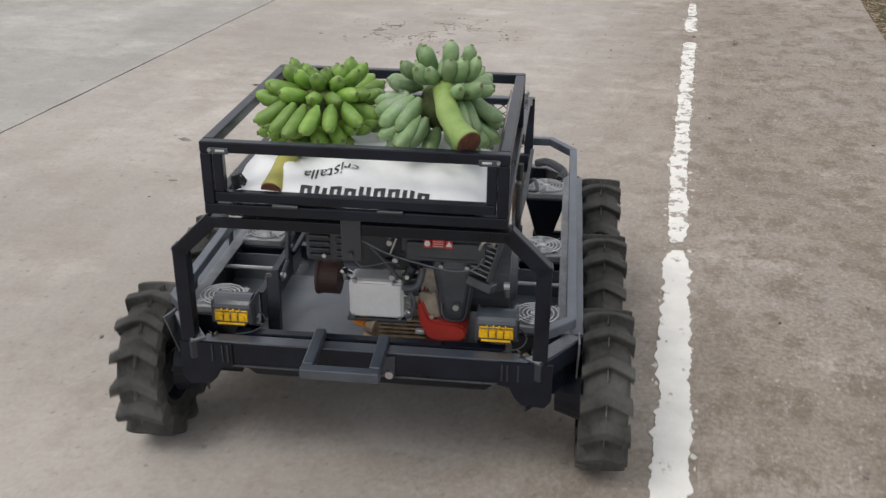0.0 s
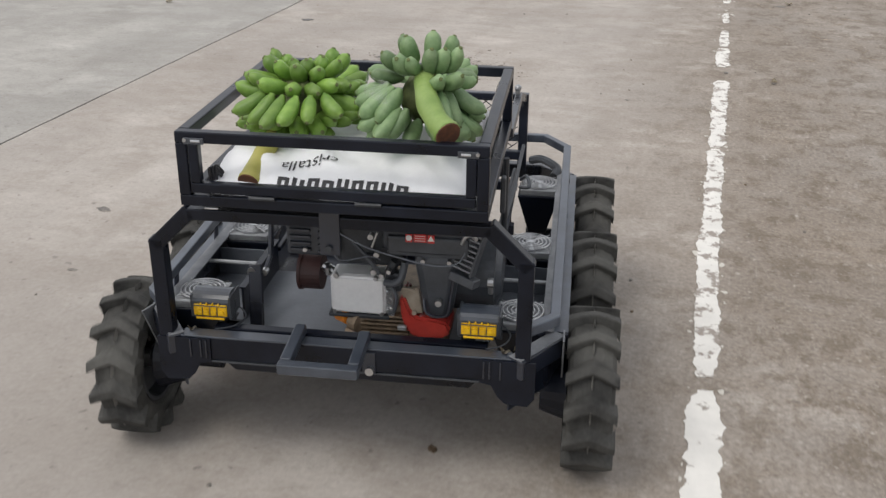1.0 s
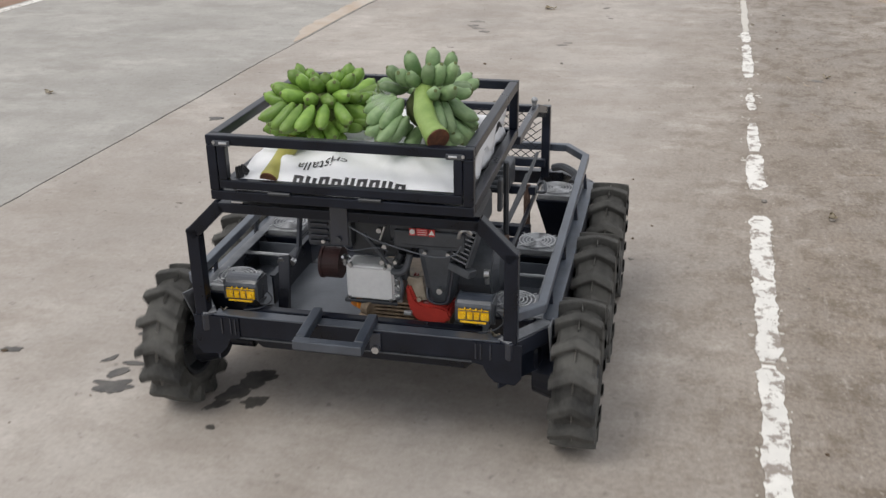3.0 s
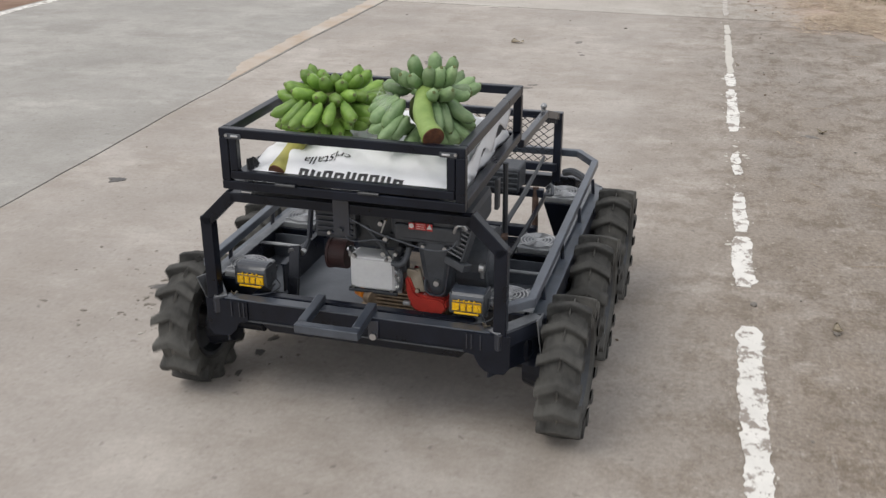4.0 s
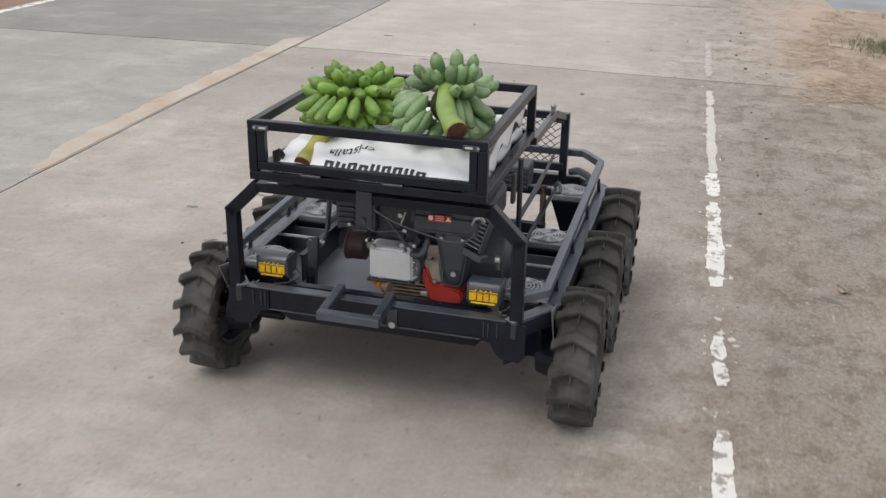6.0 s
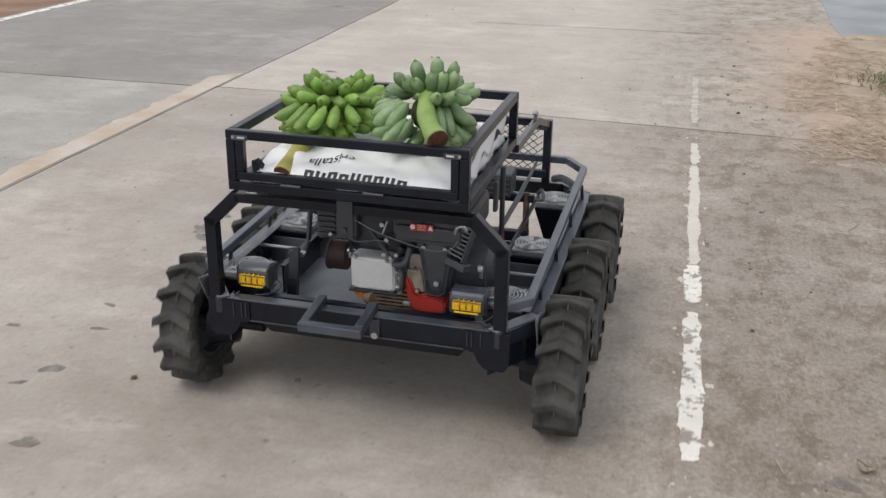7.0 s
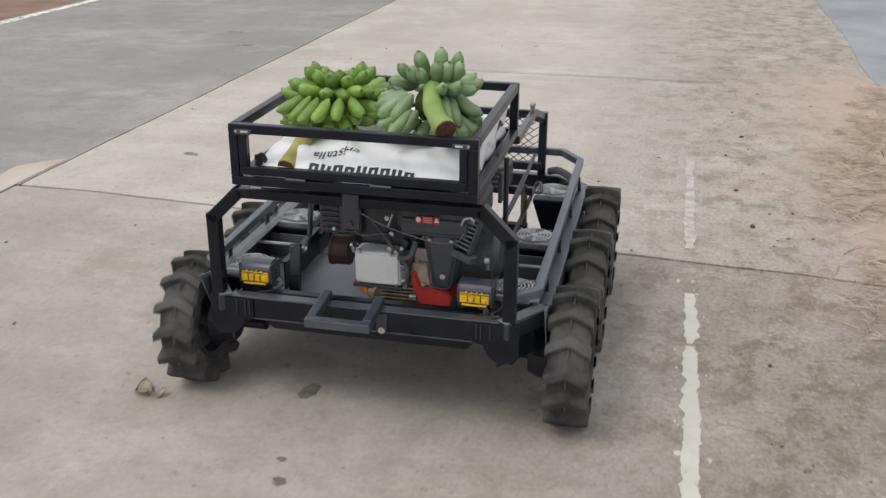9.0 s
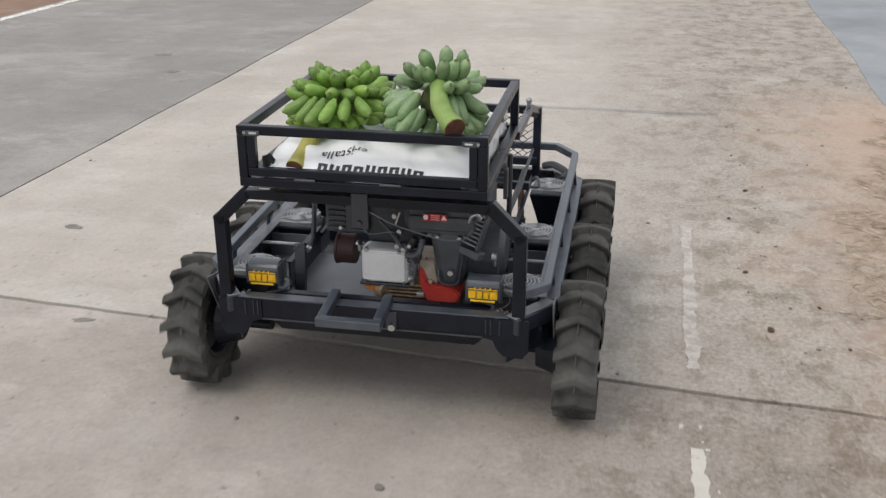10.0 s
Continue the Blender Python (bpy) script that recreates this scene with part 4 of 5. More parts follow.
bm = bmesh.new()
box(bm, (0.118, -0.012, 0.365), (0.022, 0.012, 0.012), 0.003)
eng("drain_plug", bm, ALUMINIUM)
# slotted recoil housing on the tank side
TR = Matrix.Translation((0.276, 0.005, 0.570)) @ pose(0, 0, 0, -14, 12, -22) @ Matrix.Diagonal((0.8, 0.8, 0.8, 1))
for k in range(8):
    bm = bmesh.new()
    box(bm, TR @ Vector((0, -0.012, -0.055 + 0.0155 * k)), (0.060, 0.018, 0.006), 0.0015, TR.to_3x3().to_4x4())
    eng("slat", bm, STEEL_GREY)
bm = bmesh.new()
for s in (-1, 1):
    box(bm, TR @ Vector((s * 0.033, -0.008, 0)), (0.008, 0.026, 0.135), 0.002, TR.to_3x3().to_4x4())
box(bm, TR @ Vector((0, 0.012, 0)), (0.07, 0.01, 0.13), 0.002, TR.to_3x3().to_4x4())
box(bm, TR @ Vector((0.012, 0.0, -0.085)), (0.085, 0.05, 0.028), 0.005, TR.to_3x3().to_4x4())
eng("slotted_cover", bm, PLASTIC, "black slotted recoil cover")
bm = bmesh.new()
rod(bm, (0.21, 0.16, 0.45), (0.33, 0.16, 0.45), 0.10, 28)
rod(bm, (0.33, 0.16, 0.45), (0.345, 0.16, 0.45), 0.08, 28, 0.06)
eng("flywheel_housing", bm, PLASTIC)
bm = bmesh.new()
rod(bm, (0.318, 0.03, 0.48), (0.332, 0.03, 0.48), 0.012, 10)
rod(bm, (0.325, 0.032, 0.45), (0.325, 0.032, 0.47), 0.006, 8)
eng("recoil_bolt", bm, ZINC)
# slotted alternator on the other side
bm = bmesh.new()
box(bm, (-0.105, 0.10, 0.585), (0.125, 0.15, 0.125), 0.008)
eng("shroud", bm, PLASTIC, "black slotted shroud")
bm = bmesh.new()
for k in range(5):
    bm = bmesh.new()
    box(bm, (-0.132, 0.022, 0.540 + 0.0165 * k), (0.052, 0.012, 0.008), 0.002)
    eng("louvre", bm, STEEL)
bm = bmesh.new()
rod(bm, (-0.160, 0.12, 0.436), (-0.105, 0.12, 0.436), 0.045, 28)
rod(bm, (-0.163, 0.12, 0.436), (-0.155, 0.12, 0.436), 0.048, 28)
eng("pulley", bm, MAROON, "dull maroon pulley")
bm = bmesh.new()
rod(bm, (-0.095, 0.10, 0.46), (-0.06, 0.08, 0.455), 0.012, 10)
rod(bm, (-0.088, 0.09, 0.458), (-0.080, 0.09, 0.458), 0.018, 6)
eng("shaft_nut", bm, ZINC)
bm = bmesh.new()
rod(bm, (-0.052, 0.06, 0.352), (-0.022, 0.03, 0.358), 0.017, 12)
box(bm, (-0.03, 0.03, 0.372), (0.018, 0.016, 0.012), 0.003)
eng("oil_cap", bm, ORANGE, "orange oil filler cap")
bm = bmesh.new()
box(bm, (0.03, 0.13, 0.555), (0.17, 0.15, 0.13), 0.014)
rod(bm, (0.02, 0.02, 0.53), (0.05, 0.02, 0.53), 0.014, 10)
rod(bm, (0.085, 0.01, 0.50), (0.10, 0.01, 0.53), 0.012, 10)
box(bm, (0.095, 0.02, 0.475), (0.04, 0.03, 0.05), 0.006)
eng("carburettor", bm, STEEL_WORN)
bm = bmesh.new()
pipe(bm, curve_points([(0.078, -0.012, 0.484), (0.100, -0.018, 0.485), (0.117, -0.014, 0.498), (0.124, 0.0, 0.53)], 6), 0.009, 10)
eng("hose", bm, PLASTIC)
bm = bmesh.new()
pipe(bm, curve_points([(0.0, 0.0, 0.58), (0.035, -0.015, 0.55), (0.065, -0.012, 0.505)], 6), 0.0055, 8)
eng("hose", bm, PLASTIC)
bm = bmesh.new()
pipe(bm, curve_points([(0.0, -0.13, 0.655), (0.06, -0.11, 0.615), (0.13, -0.07, 0.575), (0.20, -0.05, 0.552), (0.25, -0.04, 0.556), (0.27, -0.03, 0.58)], 8), 0.0018, 6)
pipe(bm, curve_points([(-0.02, -0.13, 0.62), (0.0, -0.12, 0.585), (0.05, -0.06, 0.57), (0.07, -0.02, 0.545)], 8), 0.0016, 6)
eng("throttle_cable", bm, FLOOR_STEEL)
for x, z in ((0.047, 0.60), (0.06, 0.555), (0.052, 0.51)):
    bm = bmesh.new()
    rod(bm, (x, -0.02, z), (x, -0.005, z), 0.007, 8)
    eng("fitting", bm, ZINC)
bm = bmesh.new()
rod(bm, (0.05, -0.02, 0.575), (0.065, -0.022, 0.615), 0.003, 6)
eng("choke_rod", bm, ZINC)
# a seam round the tank, its strap bolts, and the chromed pipe elbow beside it
bm = bmesh.new()
pipe(bm, curve_points([(0.072, -0.010, 0.572), (0.12, -0.0135, 0.5665), (0.25, -0.0135, 0.5665), (0.288, -0.006, 0.585), (0.300, 0.01, 0.62)], 6), 0.0022, 6)
eng("tank_seam", bm, STEEL_WORN)
bm = bmesh.new()
pipe(bm, curve_points([(0.262, -0.03, 0.602), (0.270, -0.036, 0.622), (0.284, -0.034, 0.626), (0.294, -0.026, 0.612)], 6), 0.0048, 8)
eng("pipe_elbow", bm, ZINC, "bright bent pipe")
for x, y, z in ((-0.045, 0.012, 0.487), (0.070, -0.004, 0.500), (0.088, -0.006, 0.512), (0.232, -0.012, 0.548), (0.170, -0.012, 0.548), (-0.118, 0.018, 0.545)):
    bm = bmesh.new()
    rod(bm, (x, y - 0.012, z), (x, y, z), 0.0055, 8)
    eng("bolt", bm, ZINC)
for z in (0.398, 0.425, 0.450):
    bm = bmesh.new()
    pipe(bm, curve_points([(0.078, 0.008, z + 0.008), (0.090, 0.002, z + 0.008), (0.092, 0.002, z - 0.004), (0.080, 0.008, z - 0.006)], 5), 0.0026, 6)
    eng("clip", bm, ZINC, "bright spring clip")
bm = bmesh.new()
box(bm, (0.006, 0.045, 0.372), (0.150, 0.060, 0.010), 0.003)
eng("cover_base", bm, STEEL_WORN)
for k in range(6):
    bm = bmesh.new()
    box(bm, (-0.070, 0.0215, 0.536 + 0.0165 * k), (0.040, 0.010, 0.007), 0.002)
    eng("louvre", bm, STEEL)
# warning label on the tank: a red field with pale marks
LT = pose(0.163, -0.0165, 0.604, 90, 0, 0)
bm = bmesh.new()
box(bm, LT @ Vector((0, 0, 0)), (0.030, 0.0012, 0.020), 0)
for cx in (-0.026, 0.0255):
    box(bm, LT @ Vector((cx, -0.001, 0)), (0.016, 0.0012, 0.020), 0)
label_red = eng("warning_label", bm, LABEL_RED, "small red warning label")
bm = bmesh.new()
bmesh.ops.create_cone(bm, cap_ends=True, segments=18, radius1=0.0072, radius2=0.0072, depth=0.001, matrix=LT @ pose(-0.026, 0.0, 0.0012, 0, 0, 0))
bmesh.ops.create_cone(bm, cap_ends=True, segments=3, radius1=0.009, radius2=0.009, depth=0.001, matrix=LT @ pose(0.0255, -0.001, 0.0012, 0, 0, 0))
for k in range(3):
    box(bm, LT @ Vector((0, 0.006 - 0.006 * k, 0.001)), (0.024, 0.001, 0.0012), 0)
part("label_marks", bm, LABEL_WHITE, label_red)

# hanger plate from the hoop
bm = bmesh.new()
box(bm, (-0.018, -0.137, 0.655), (0.046, 0.006, 0.10), 0.002)
part("hanger_plate", bm, STEEL, carrier)
bm = bmesh.new()
rod(bm, (-0.020, -0.148, 0.622), (-0.020, -0.138, 0.622), 0.008, 6)
part("bolt", bm, STEEL_WORN, carrier)

# tipping levers
for sx in (-1, 1):
    bm = bmesh.new()
    beam(bm, (sx * 0.268, 0.06, 0.288), (sx * 0.292, 0.150, 0.428), 0.036, 0.012, up=(0, 1, 0))
    part("lever", bm, STEEL_DARK, carrier)
    bm = bmesh.new()
    ARM = [(0.275, 0.17, 0.40), (0.262, 0.19, 0.44), (0.262, 0.22, 0.55), (0.255, 0.24, 0.72)]
    for a, b in zip(ARM, ARM[1:]):
        beam(bm, (sx * a[0], a[1], a[2]), (sx * b[0], b[1], b[2]), 0.010, 0.026, up=(0, 1, 0))
    part("lift_arm", bm, STEEL, carrier)
    bm = bmesh.new()
    rod(bm, (sx * 0.300, 0.135, 0.413), (sx * 0.300, 0.155, 0.413), 0.011, 10)
    rod(bm, (sx * 0.268, 0.140, 0.41), (sx * 0.268, 0.16, 0.41), 0.009, 10)
    part("pivot_bolt", bm, ZINC, carrier, "bright pivot bolt")

# tray actuators, struts and the front guard
for sx in (-1, 1):
    if sx < 0:
        continue
    bm = bmesh.new()
    rod(bm, (sx * 0.322, 0.22, 0.50), (sx * 0.345, 0.52, 0.545), 0.008, 10)
    rod(bm, (sx * 0.345, 0.52, 0.545), (sx * 0.352, 0.76, 0.580), 0.0055, 10)
    rod(bm, (sx * 0.318, 0.34, 0.485), (sx * 0.335, 0.66, 0.54), 0.006, 8)
    part("actuator", bm, STEEL_WORN, carrier, "thin black lift actuator")
    bm = bmesh.new()
    for q in ((0.325, 0.20, 0.46), (0.318, 0.16, 0.43), (0.330, 0.235, 0.49)):
        rod(bm, (sx * (q[0] - 0.018), q[1], q[2]), (sx * (q[0] + 0.018), q[1] + 0.01, q[2] + 0.004), 0.011, 10)
    rod(bm, (sx * 0.318, 0.15, 0.41), (sx * 0.328, 0.235, 0.495), 0.007, 8)
    part("actuator_joint", bm, RUST, carrier, "rusty brown pivot joint")
    bm = bmesh.new()
    rod(bm, (sx * 0.338, 0.24, 0.72), (sx * 0.335, 0.27, 0.38), 0.008, 8)
    part("stay_rod", bm, STEEL_WORN, carrier)
    bm = bmesh.new()
    box(bm, (sx * 0.34, 0.135, 0.665), (0.012, 0.028, 0.09), 0.004)
    part("catch", bm, STEEL_WORN, carrier)
    bm = bmesh.new()
    rod(bm, (sx * 0.305, 0.88, 0.255), (sx * 0.300, 0.90, 0.42), 0.012, 10)
    part("strut", bm, RUST, carrier)
    bm = bmesh.new()
    beam(bm, (sx * 0.325, 0.50, 0.700), (sx * 0.325, 0.90, 0.690), 0.022, 0.026)
    beam(bm, (sx * 0.325, 0.90, 0.690), (sx * 0.325, 1.15, 0.615), 0.022, 0.026)
    beam(bm, (sx * 0.328, 1.16, 0.36), (sx * 0.328, 1.16, 0.628), 0.030, 0.030, up=(0, 1, 0))
    part("guard_frame", bm, STEEL, carrier)
bm = bmesh.new()
beam(bm, (-0.33, 1.16, 0.615), (0.33, 1.16, 0.615), 0.026, 0.026)
beam(bm, (-0.33, 1.14, 0.42), (0.33, 1.14, 0.42), 0.026, 0.030)
beam(bm, (-0.33, 0.90, 0.40), (0.33, 0.90, 0.40), 0.024, 0.030)
beam(bm, (-0.33, 0.90, 0.690), (0.33, 0.90, 0.690), 0.018, 0.018)
part("guard_bar", bm, STEEL, carrier)


def expanded_mesh(bm, p0, ex, ez, nx, nz, r):
    """Diamond mesh: p0 corner, ex along, ez up."""
    p0, ex, ez = Vector(p0), Vector(ex), Vector(ez)
    for i in range(nx):
        for k in range(nz):
            o = (k % 2) * 0.5
            a = p0 + ex * ((i + o) / nx) + ez * (k / nz)
            for d in (-0.5, 0.5):
                u = (i + o + d) / nx
                if -0.01 <= u <= 1.01:
                    beam(bm, a, p0 + ex * u + ez * ((k + 1) / nz), r, r, up=ex.cross(ez), bevel=0)


bm = bmesh.new()
expanded_mesh(bm, (-0.31, 1.158, 0.43), (0.62, 0, 0), (0, 0, 0.18), 17, 13, 0.0026)
part("guard_mesh", bm, STEEL_WORN, carrier, "black expanded metal mesh guard")
for sx in (-1, 1):
    for k in range(6):
        bm = bmesh.new()
        y = 0.92 + 0.042 * k
        rod(bm, (sx * 0.325, y, 0.685 - 0.0125 * k), (sx * 0.325, y, 0.655 - 0.0125 * k), 0.004, 6)
        part("guard_slat", bm, STEEL_WORN, carrier)
bm = bmesh.new()
box(bm, (0.16, 0.93, 0.445), (0.17, 0.12, 0.09), 0.008)
for k in range(4):
    box(bm, (0.16, 0.868, 0.415 + 0.019 * k), (0.16, 0.006, 0.007), 0.001)
part("control_box", bm, PLASTIC, carrier, "black ribbed control box")
bm = bmesh.new()
bmesh.ops.create_uvsphere(bm, u_segments=14, v_segments=8, radius=0.011, matrix=Matrix.Translation((0.322, 0.88, 0.722)))
rod(bm, (0.322, 0.88, 0.70), (0.322, 0.88, 0.716), 0.008, 10)
part("knob", bm, ALUMINIUM, carrier, "bright round knob")
bm = bmesh.new()
pipe(bm, curve_points([(0.36, 1.15, 0.40), (0.40, 1.12, 0.415), (0.45, 1.08, 0.40), (0.44, 1.04, 0.385)], 8), 0.014, 8)
part("hose", bm, PLASTIC, carrier)
bm = bmesh.new()
pipe(bm, curve_points([(0.34, 0.86, 0.41), (0.37, 0.84, 0.42), (0.36, 0.88, 0.44), (0.34, 0.9, 0.42)], 6), 0.006, 6)
part("hose", bm, PLASTIC, carrier)

# ---- cargo tray ----
TX, TY0, TY1, TZ0, TZ1 = 0.333, -0.184, 0.481, 0.722, 0.889
tray = new("cargo_tray")
tray.parent = carrier
tagged(tray, "open tray of blue-black square tube")


def tray_part(name, bm, material=STEEL_DARK, label=""):
    return part(name, bm, material, tray, label)


S = 0.025
for a, b in (((-TX, TY0, 0), (TX, TY0, 0)), ((-TX, TY1, 0), (TX, TY1, 0))):
    for z, nm in ((TZ1 - S / 2, "top_rail"), (TZ0 + S / 2, "base_rail")):
        y = a[1] + (S / 2 if a[1] < 0 else -S / 2)
        bm = bmesh.new()
        beam(bm, (a[0], y, z), (b[0], y, z), S, S)
        tray_part(nm, bm)
for sx in (-1, 1):
    for z, nm in ((TZ1 - S / 2, "top_rail"), (TZ0 + S / 2, "base_rail")):
        bm = bmesh.new()
        beam(bm, (sx * (TX - S / 2), TY0 + S, z), (sx * (TX - S / 2), TY1 - S, z), S, S)
        tray_part(nm, bm)
    for y in (TY0 + S / 2, TY1 - S / 2):
        bm = bmesh.new()
        beam(bm, (sx * (TX - S / 2), y, TZ0 + S), (sx * (TX - S / 2), y, TZ1 - S), S, S, up=(0, 1, 0))
        tray_part("corner_post", bm)
bm = bmesh.new()
box(bm, (0, (TY0 + TY1) / 2, TZ0 + 0.004), (2 * TX - 0.02, TY1 - TY0 - 0.02, 0.005), 0.001)
tray_part("tray_floor", bm, STEEL_WORN)
# drop gate in the rear of the tray
gate = new("drop_gate")
gate.parent = tray
GY = TY0 + 0.010
GX = TX - S - 0.002
for a, b, u in (((-GX, 0.764), (GX, 0.764), 0), ((-GX + 0.012, 0.776), (-GX + 0.012, 0.862), 1), ((GX - 0.010, 0.776), (GX - 0.010, 0.862), 1)):
    bm = bmesh.new()
    beam(bm, (a[0], GY, a[1]), (b[0], GY, b[1]), 0.022, 0.023, up=(0, 1, 0) if u else (0, 0, 1))
    part("gate_bar", bm, STEEL_DARK, gate)
for hx in (-0.15, 0.08):
    bm = bmesh.new()
    rod(bm, (hx - 0.028, TY0 - 0.003, 0.749), (hx + 0.028, TY0 - 0.003, 0.749), 0.0045, 10)
    part("hinge", bm, STEEL_WORN, gate)
for sx in (-1, 1):
    bm = bmesh.new()
    rod(bm, (sx * 0.309, TY0 - 0.006, 0.872), (sx * 0.309, TY0 + 0.002, 0.872), 0.0042, 8)
    rod(bm, (sx * 0.275, TY0 - 0.004, 0.871), (sx * 0.295, TY0 - 0.004, 0.871), 0.0035, 8)
    part("latch", bm, ZINC, gate, "bright latch pin")
    bm = bmesh.new()
    box(bm, (sx * 0.290, TY0 - 0.002, 0.870), (0.044, 0.006, 0.014), 0.003)
    part("latch_plate", bm, PLASTIC, gate)
bm = bmesh.new()
box(bm, (-0.265, TY0 + 0.003, 0.7185), (0.03, 0.008, 0.004), 0.001)
part("shim", bm, ZINC, tray)


# ---- cargo, in the carrier's space ----
def sack_z(x, y):
    """The height of the sack's upper side."""
    u, v = (x - 0.0) / 0.300, (y - 0.150) / 0.325
    e = max(0.0, 1 - abs(u) ** 6) ** 0.5 * max(0.0, 1 - abs(v) ** 3.0) ** 0.5
    z = 0.733 + (0.086 + 0.045 * max(0.0, v) * max(0.0, u)) * e
    z += 0.014 * e * noise.noise((x * 6, y * 6, 1.0)) + 0.009 * e * noise.noise((x * 16 + 4, y * 11, 2.0)) + 0.004 * e * noise.noise((x * 45, y * 30, 6.0))
    z += 0.010 * e * (1 - abs(noise.noise((x * 7 + y * 5, y * 4 - x * 2, 3.0)))) ** 5
    z += 0.006 * e * math.sin((x * 0.8 + y) * 42 + 3 * noise.noise((x * 5, y * 5, 7)))
    return z


def sack_mesh():
    bm = bmesh.new()
    nx, ny = 56, 56
    grid, low = [], []
    for j in range(ny + 1):
        v = -1 + 2 * j / ny
        row, rl = [], []
        for i in range(nx + 1):
            u = -1 + 2 * i / nx
            x = 0.300 * u * (1 + 0.012 * math.sin(9 * v))
            y = 0.148 + 0.318 * v * (1 + 0.012 * math.sin(8 * u + 1))
            row.append(bm.verts.new((x, y, sack_z(x, y))))
            rim = i in (0, nx) or j in (0, ny)
            rl.append(row[-1] if rim else bm.verts.new((x, y, 0.7295)))
        grid.append(row)
        low.append(rl)
    for j in range(ny):
        for i in range(nx):
            bm.faces.new((grid[j][i], grid[j][i + 1], grid[j + 1][i + 1], grid[j + 1][i]))
            q = (low[j][i], low[j + 1][i], low[j + 1][i + 1], low[j][i + 1])
            if len(set(q)) == 4 and not all(a is b for a, b in zip(q, (grid[j][i], grid[j + 1][i], grid[j + 1][i + 1], grid[j][i + 1]))):
                bm.faces.new(q)
    return bm


sack = empty("sack", "full white woven plastic sack with black print, lying in the tray", "sack")
part("sack_body", sack_mesh(), SACK, sack, "", True)


def print_and_shade_marks(strokes, label):
    """Print on the sack, and its painted shadow gap: thin strokes that follow its surface."""
    bm = bmesh.new()
    for x0, y0, x1, y1, w in strokes:
        a, b = Vector((x0, y0)), Vector((x1, y1))
        d = (b - a)
        n = max(1, int(d.length / 0.006))
        side = Vector((-d.y, d.x)).normalized() * w / 2
        ring = []
        for i in range(n + 1):
            p = a.lerp(b, i / n)
            ring.append([bm.verts.new((q.x, q.y, sack_z(q.x, q.y) + 0.0022)) for q in (p - side, p + side)])
        for p, q in zip(ring, ring[1:]):
            bm.faces.new((p[0], q[0], q[1], p[1]))
    bmesh.ops.recalc_face_normals(bm, faces=bm.faces)
    return part("sack_mark", bm, INK, sack, label)


def print_blocks(x0, x1, y, h, count):
    """A bowed line of unreadable bold print as plain bars, upright ones joined in twos by a cross bar."""
    out = []
    step = (x1 - x0) / count
    for i in range(count):
        x = x0 + step * i
        yy = y + 0.007 * math.sin(math.pi * (i + 0.5) / count) - 0.002 * (i % 2)
        top = yy + h * (1.0 if i % 3 else 0.86)
        out += [(x, yy, x + 0.001, top, 0.0095), (x + step * 0.5, yy, x + step * 0.5 + 0.001, top, 0.0095)]
        bar = top - 0.003 if i % 3 != 1 else yy + 0.004
        out.append((x, bar, x + step * 0.5, bar, 0.0065))
    return out


print_and_shade_marks(print_blocks(-0.120, 0.170, -0.1660, 0.023, 9), "bold black print")
# shadow gap where the sack curls under, drawn as a black band
print_and_shade_marks([(0.02, -0.1640, 0.10, -0.1655, 0.010), (0.10, -0.1655, 0.262, -0.1675, 0.012)], "black band painted for the shadow gap under the sack")


def word(text, x, y, width, height, slope):
    """A word on the sack, upside down, its first letter at x."""
    cu = bpy.data.curves.new("word", "FONT")
    cu.body = text
    cu.resolution_u = 3
    ob = bpy.data.objects.new("word", cu)
    bpy.context.scene.collection.objects.link(ob)
    bpy.context.view_layer.update()
    me = bpy.data.meshes.new_from_object(ob.evaluated_get(bpy.context.evaluated_depsgraph_get()))
    bpy.data.objects.remove(ob)
    bm = bmesh.new()
    bm.from_mesh(me)
    bmesh.ops.subdivide_edges(bm, edges=[e for e in bm.edges if e.calc_length() > 0.25], cuts=2)
    wide = max(v.co.x for v in bm.verts)
    for v in bm.verts:
        px = x - v.co.x / wide * width
        py = y - v.co.y * height + slope * (px - x)
        v.co = (px, py, sack_z(px, py) + 0.0026)
    bmesh.ops.recalc_face_normals(bm, faces=bm.faces)
    part("sack_mark", bm, INK, sack, "small black printed word, upside down")


word("cristalla", -0.006, -0.070, 0.118, 0.041, 0.32)
bm = bmesh.new()
for k in range(9):
    a = k * 0.7
    pipe(bm, curve_points([(-0.295 + 0.004 * k, -0.135, 0.752), (-0.275 + 0.01 * math.cos(a), -0.125 + 0.008 * math.sin(a), 0.775 + 0.003 * k), (-0.255, -0.12 + 0.01 * math.cos(a), 0.772)], 4), 0.0028, 5)
part("stitch_tail", bm, INK, sack, "black stitching thread")
# the sack's loose side, creased over the edge of the tray
bm = bmesh.new()
pl = []
for i in range(34):
    y = -0.135 + 0.58 * i / 33
    hi = 0.772 + 0.085 * min(1.0, i / 24)
    lo = 0.752 + 0.022 * math.sin(i * 0.62 - 1.0) + 0.055 * i / 33
    pl.append([bm.verts.new((0.2975 + 0.007 * k / 5 + 0.002 * noise.noise((y * 16, k * 0.8, 3)), y, hi + (lo - hi) * k / 5 + 0.006 * noise.noise((y * 25, k, 5)))) for k in range(6)])
for p, q in zip(pl, pl[1:]):
    for k in range(5):
        bm.faces.new((p[k], p[k + 1], q[k + 1], q[k]))
bmesh.ops.solidify(bm, geom=list(bm.faces), thickness=0.0015)
part("loose_side", bm, SACK, sack, "creased loose side of the sack", True)
# folded dark liner at the sack's side
bm = bmesh.new()
pl = []
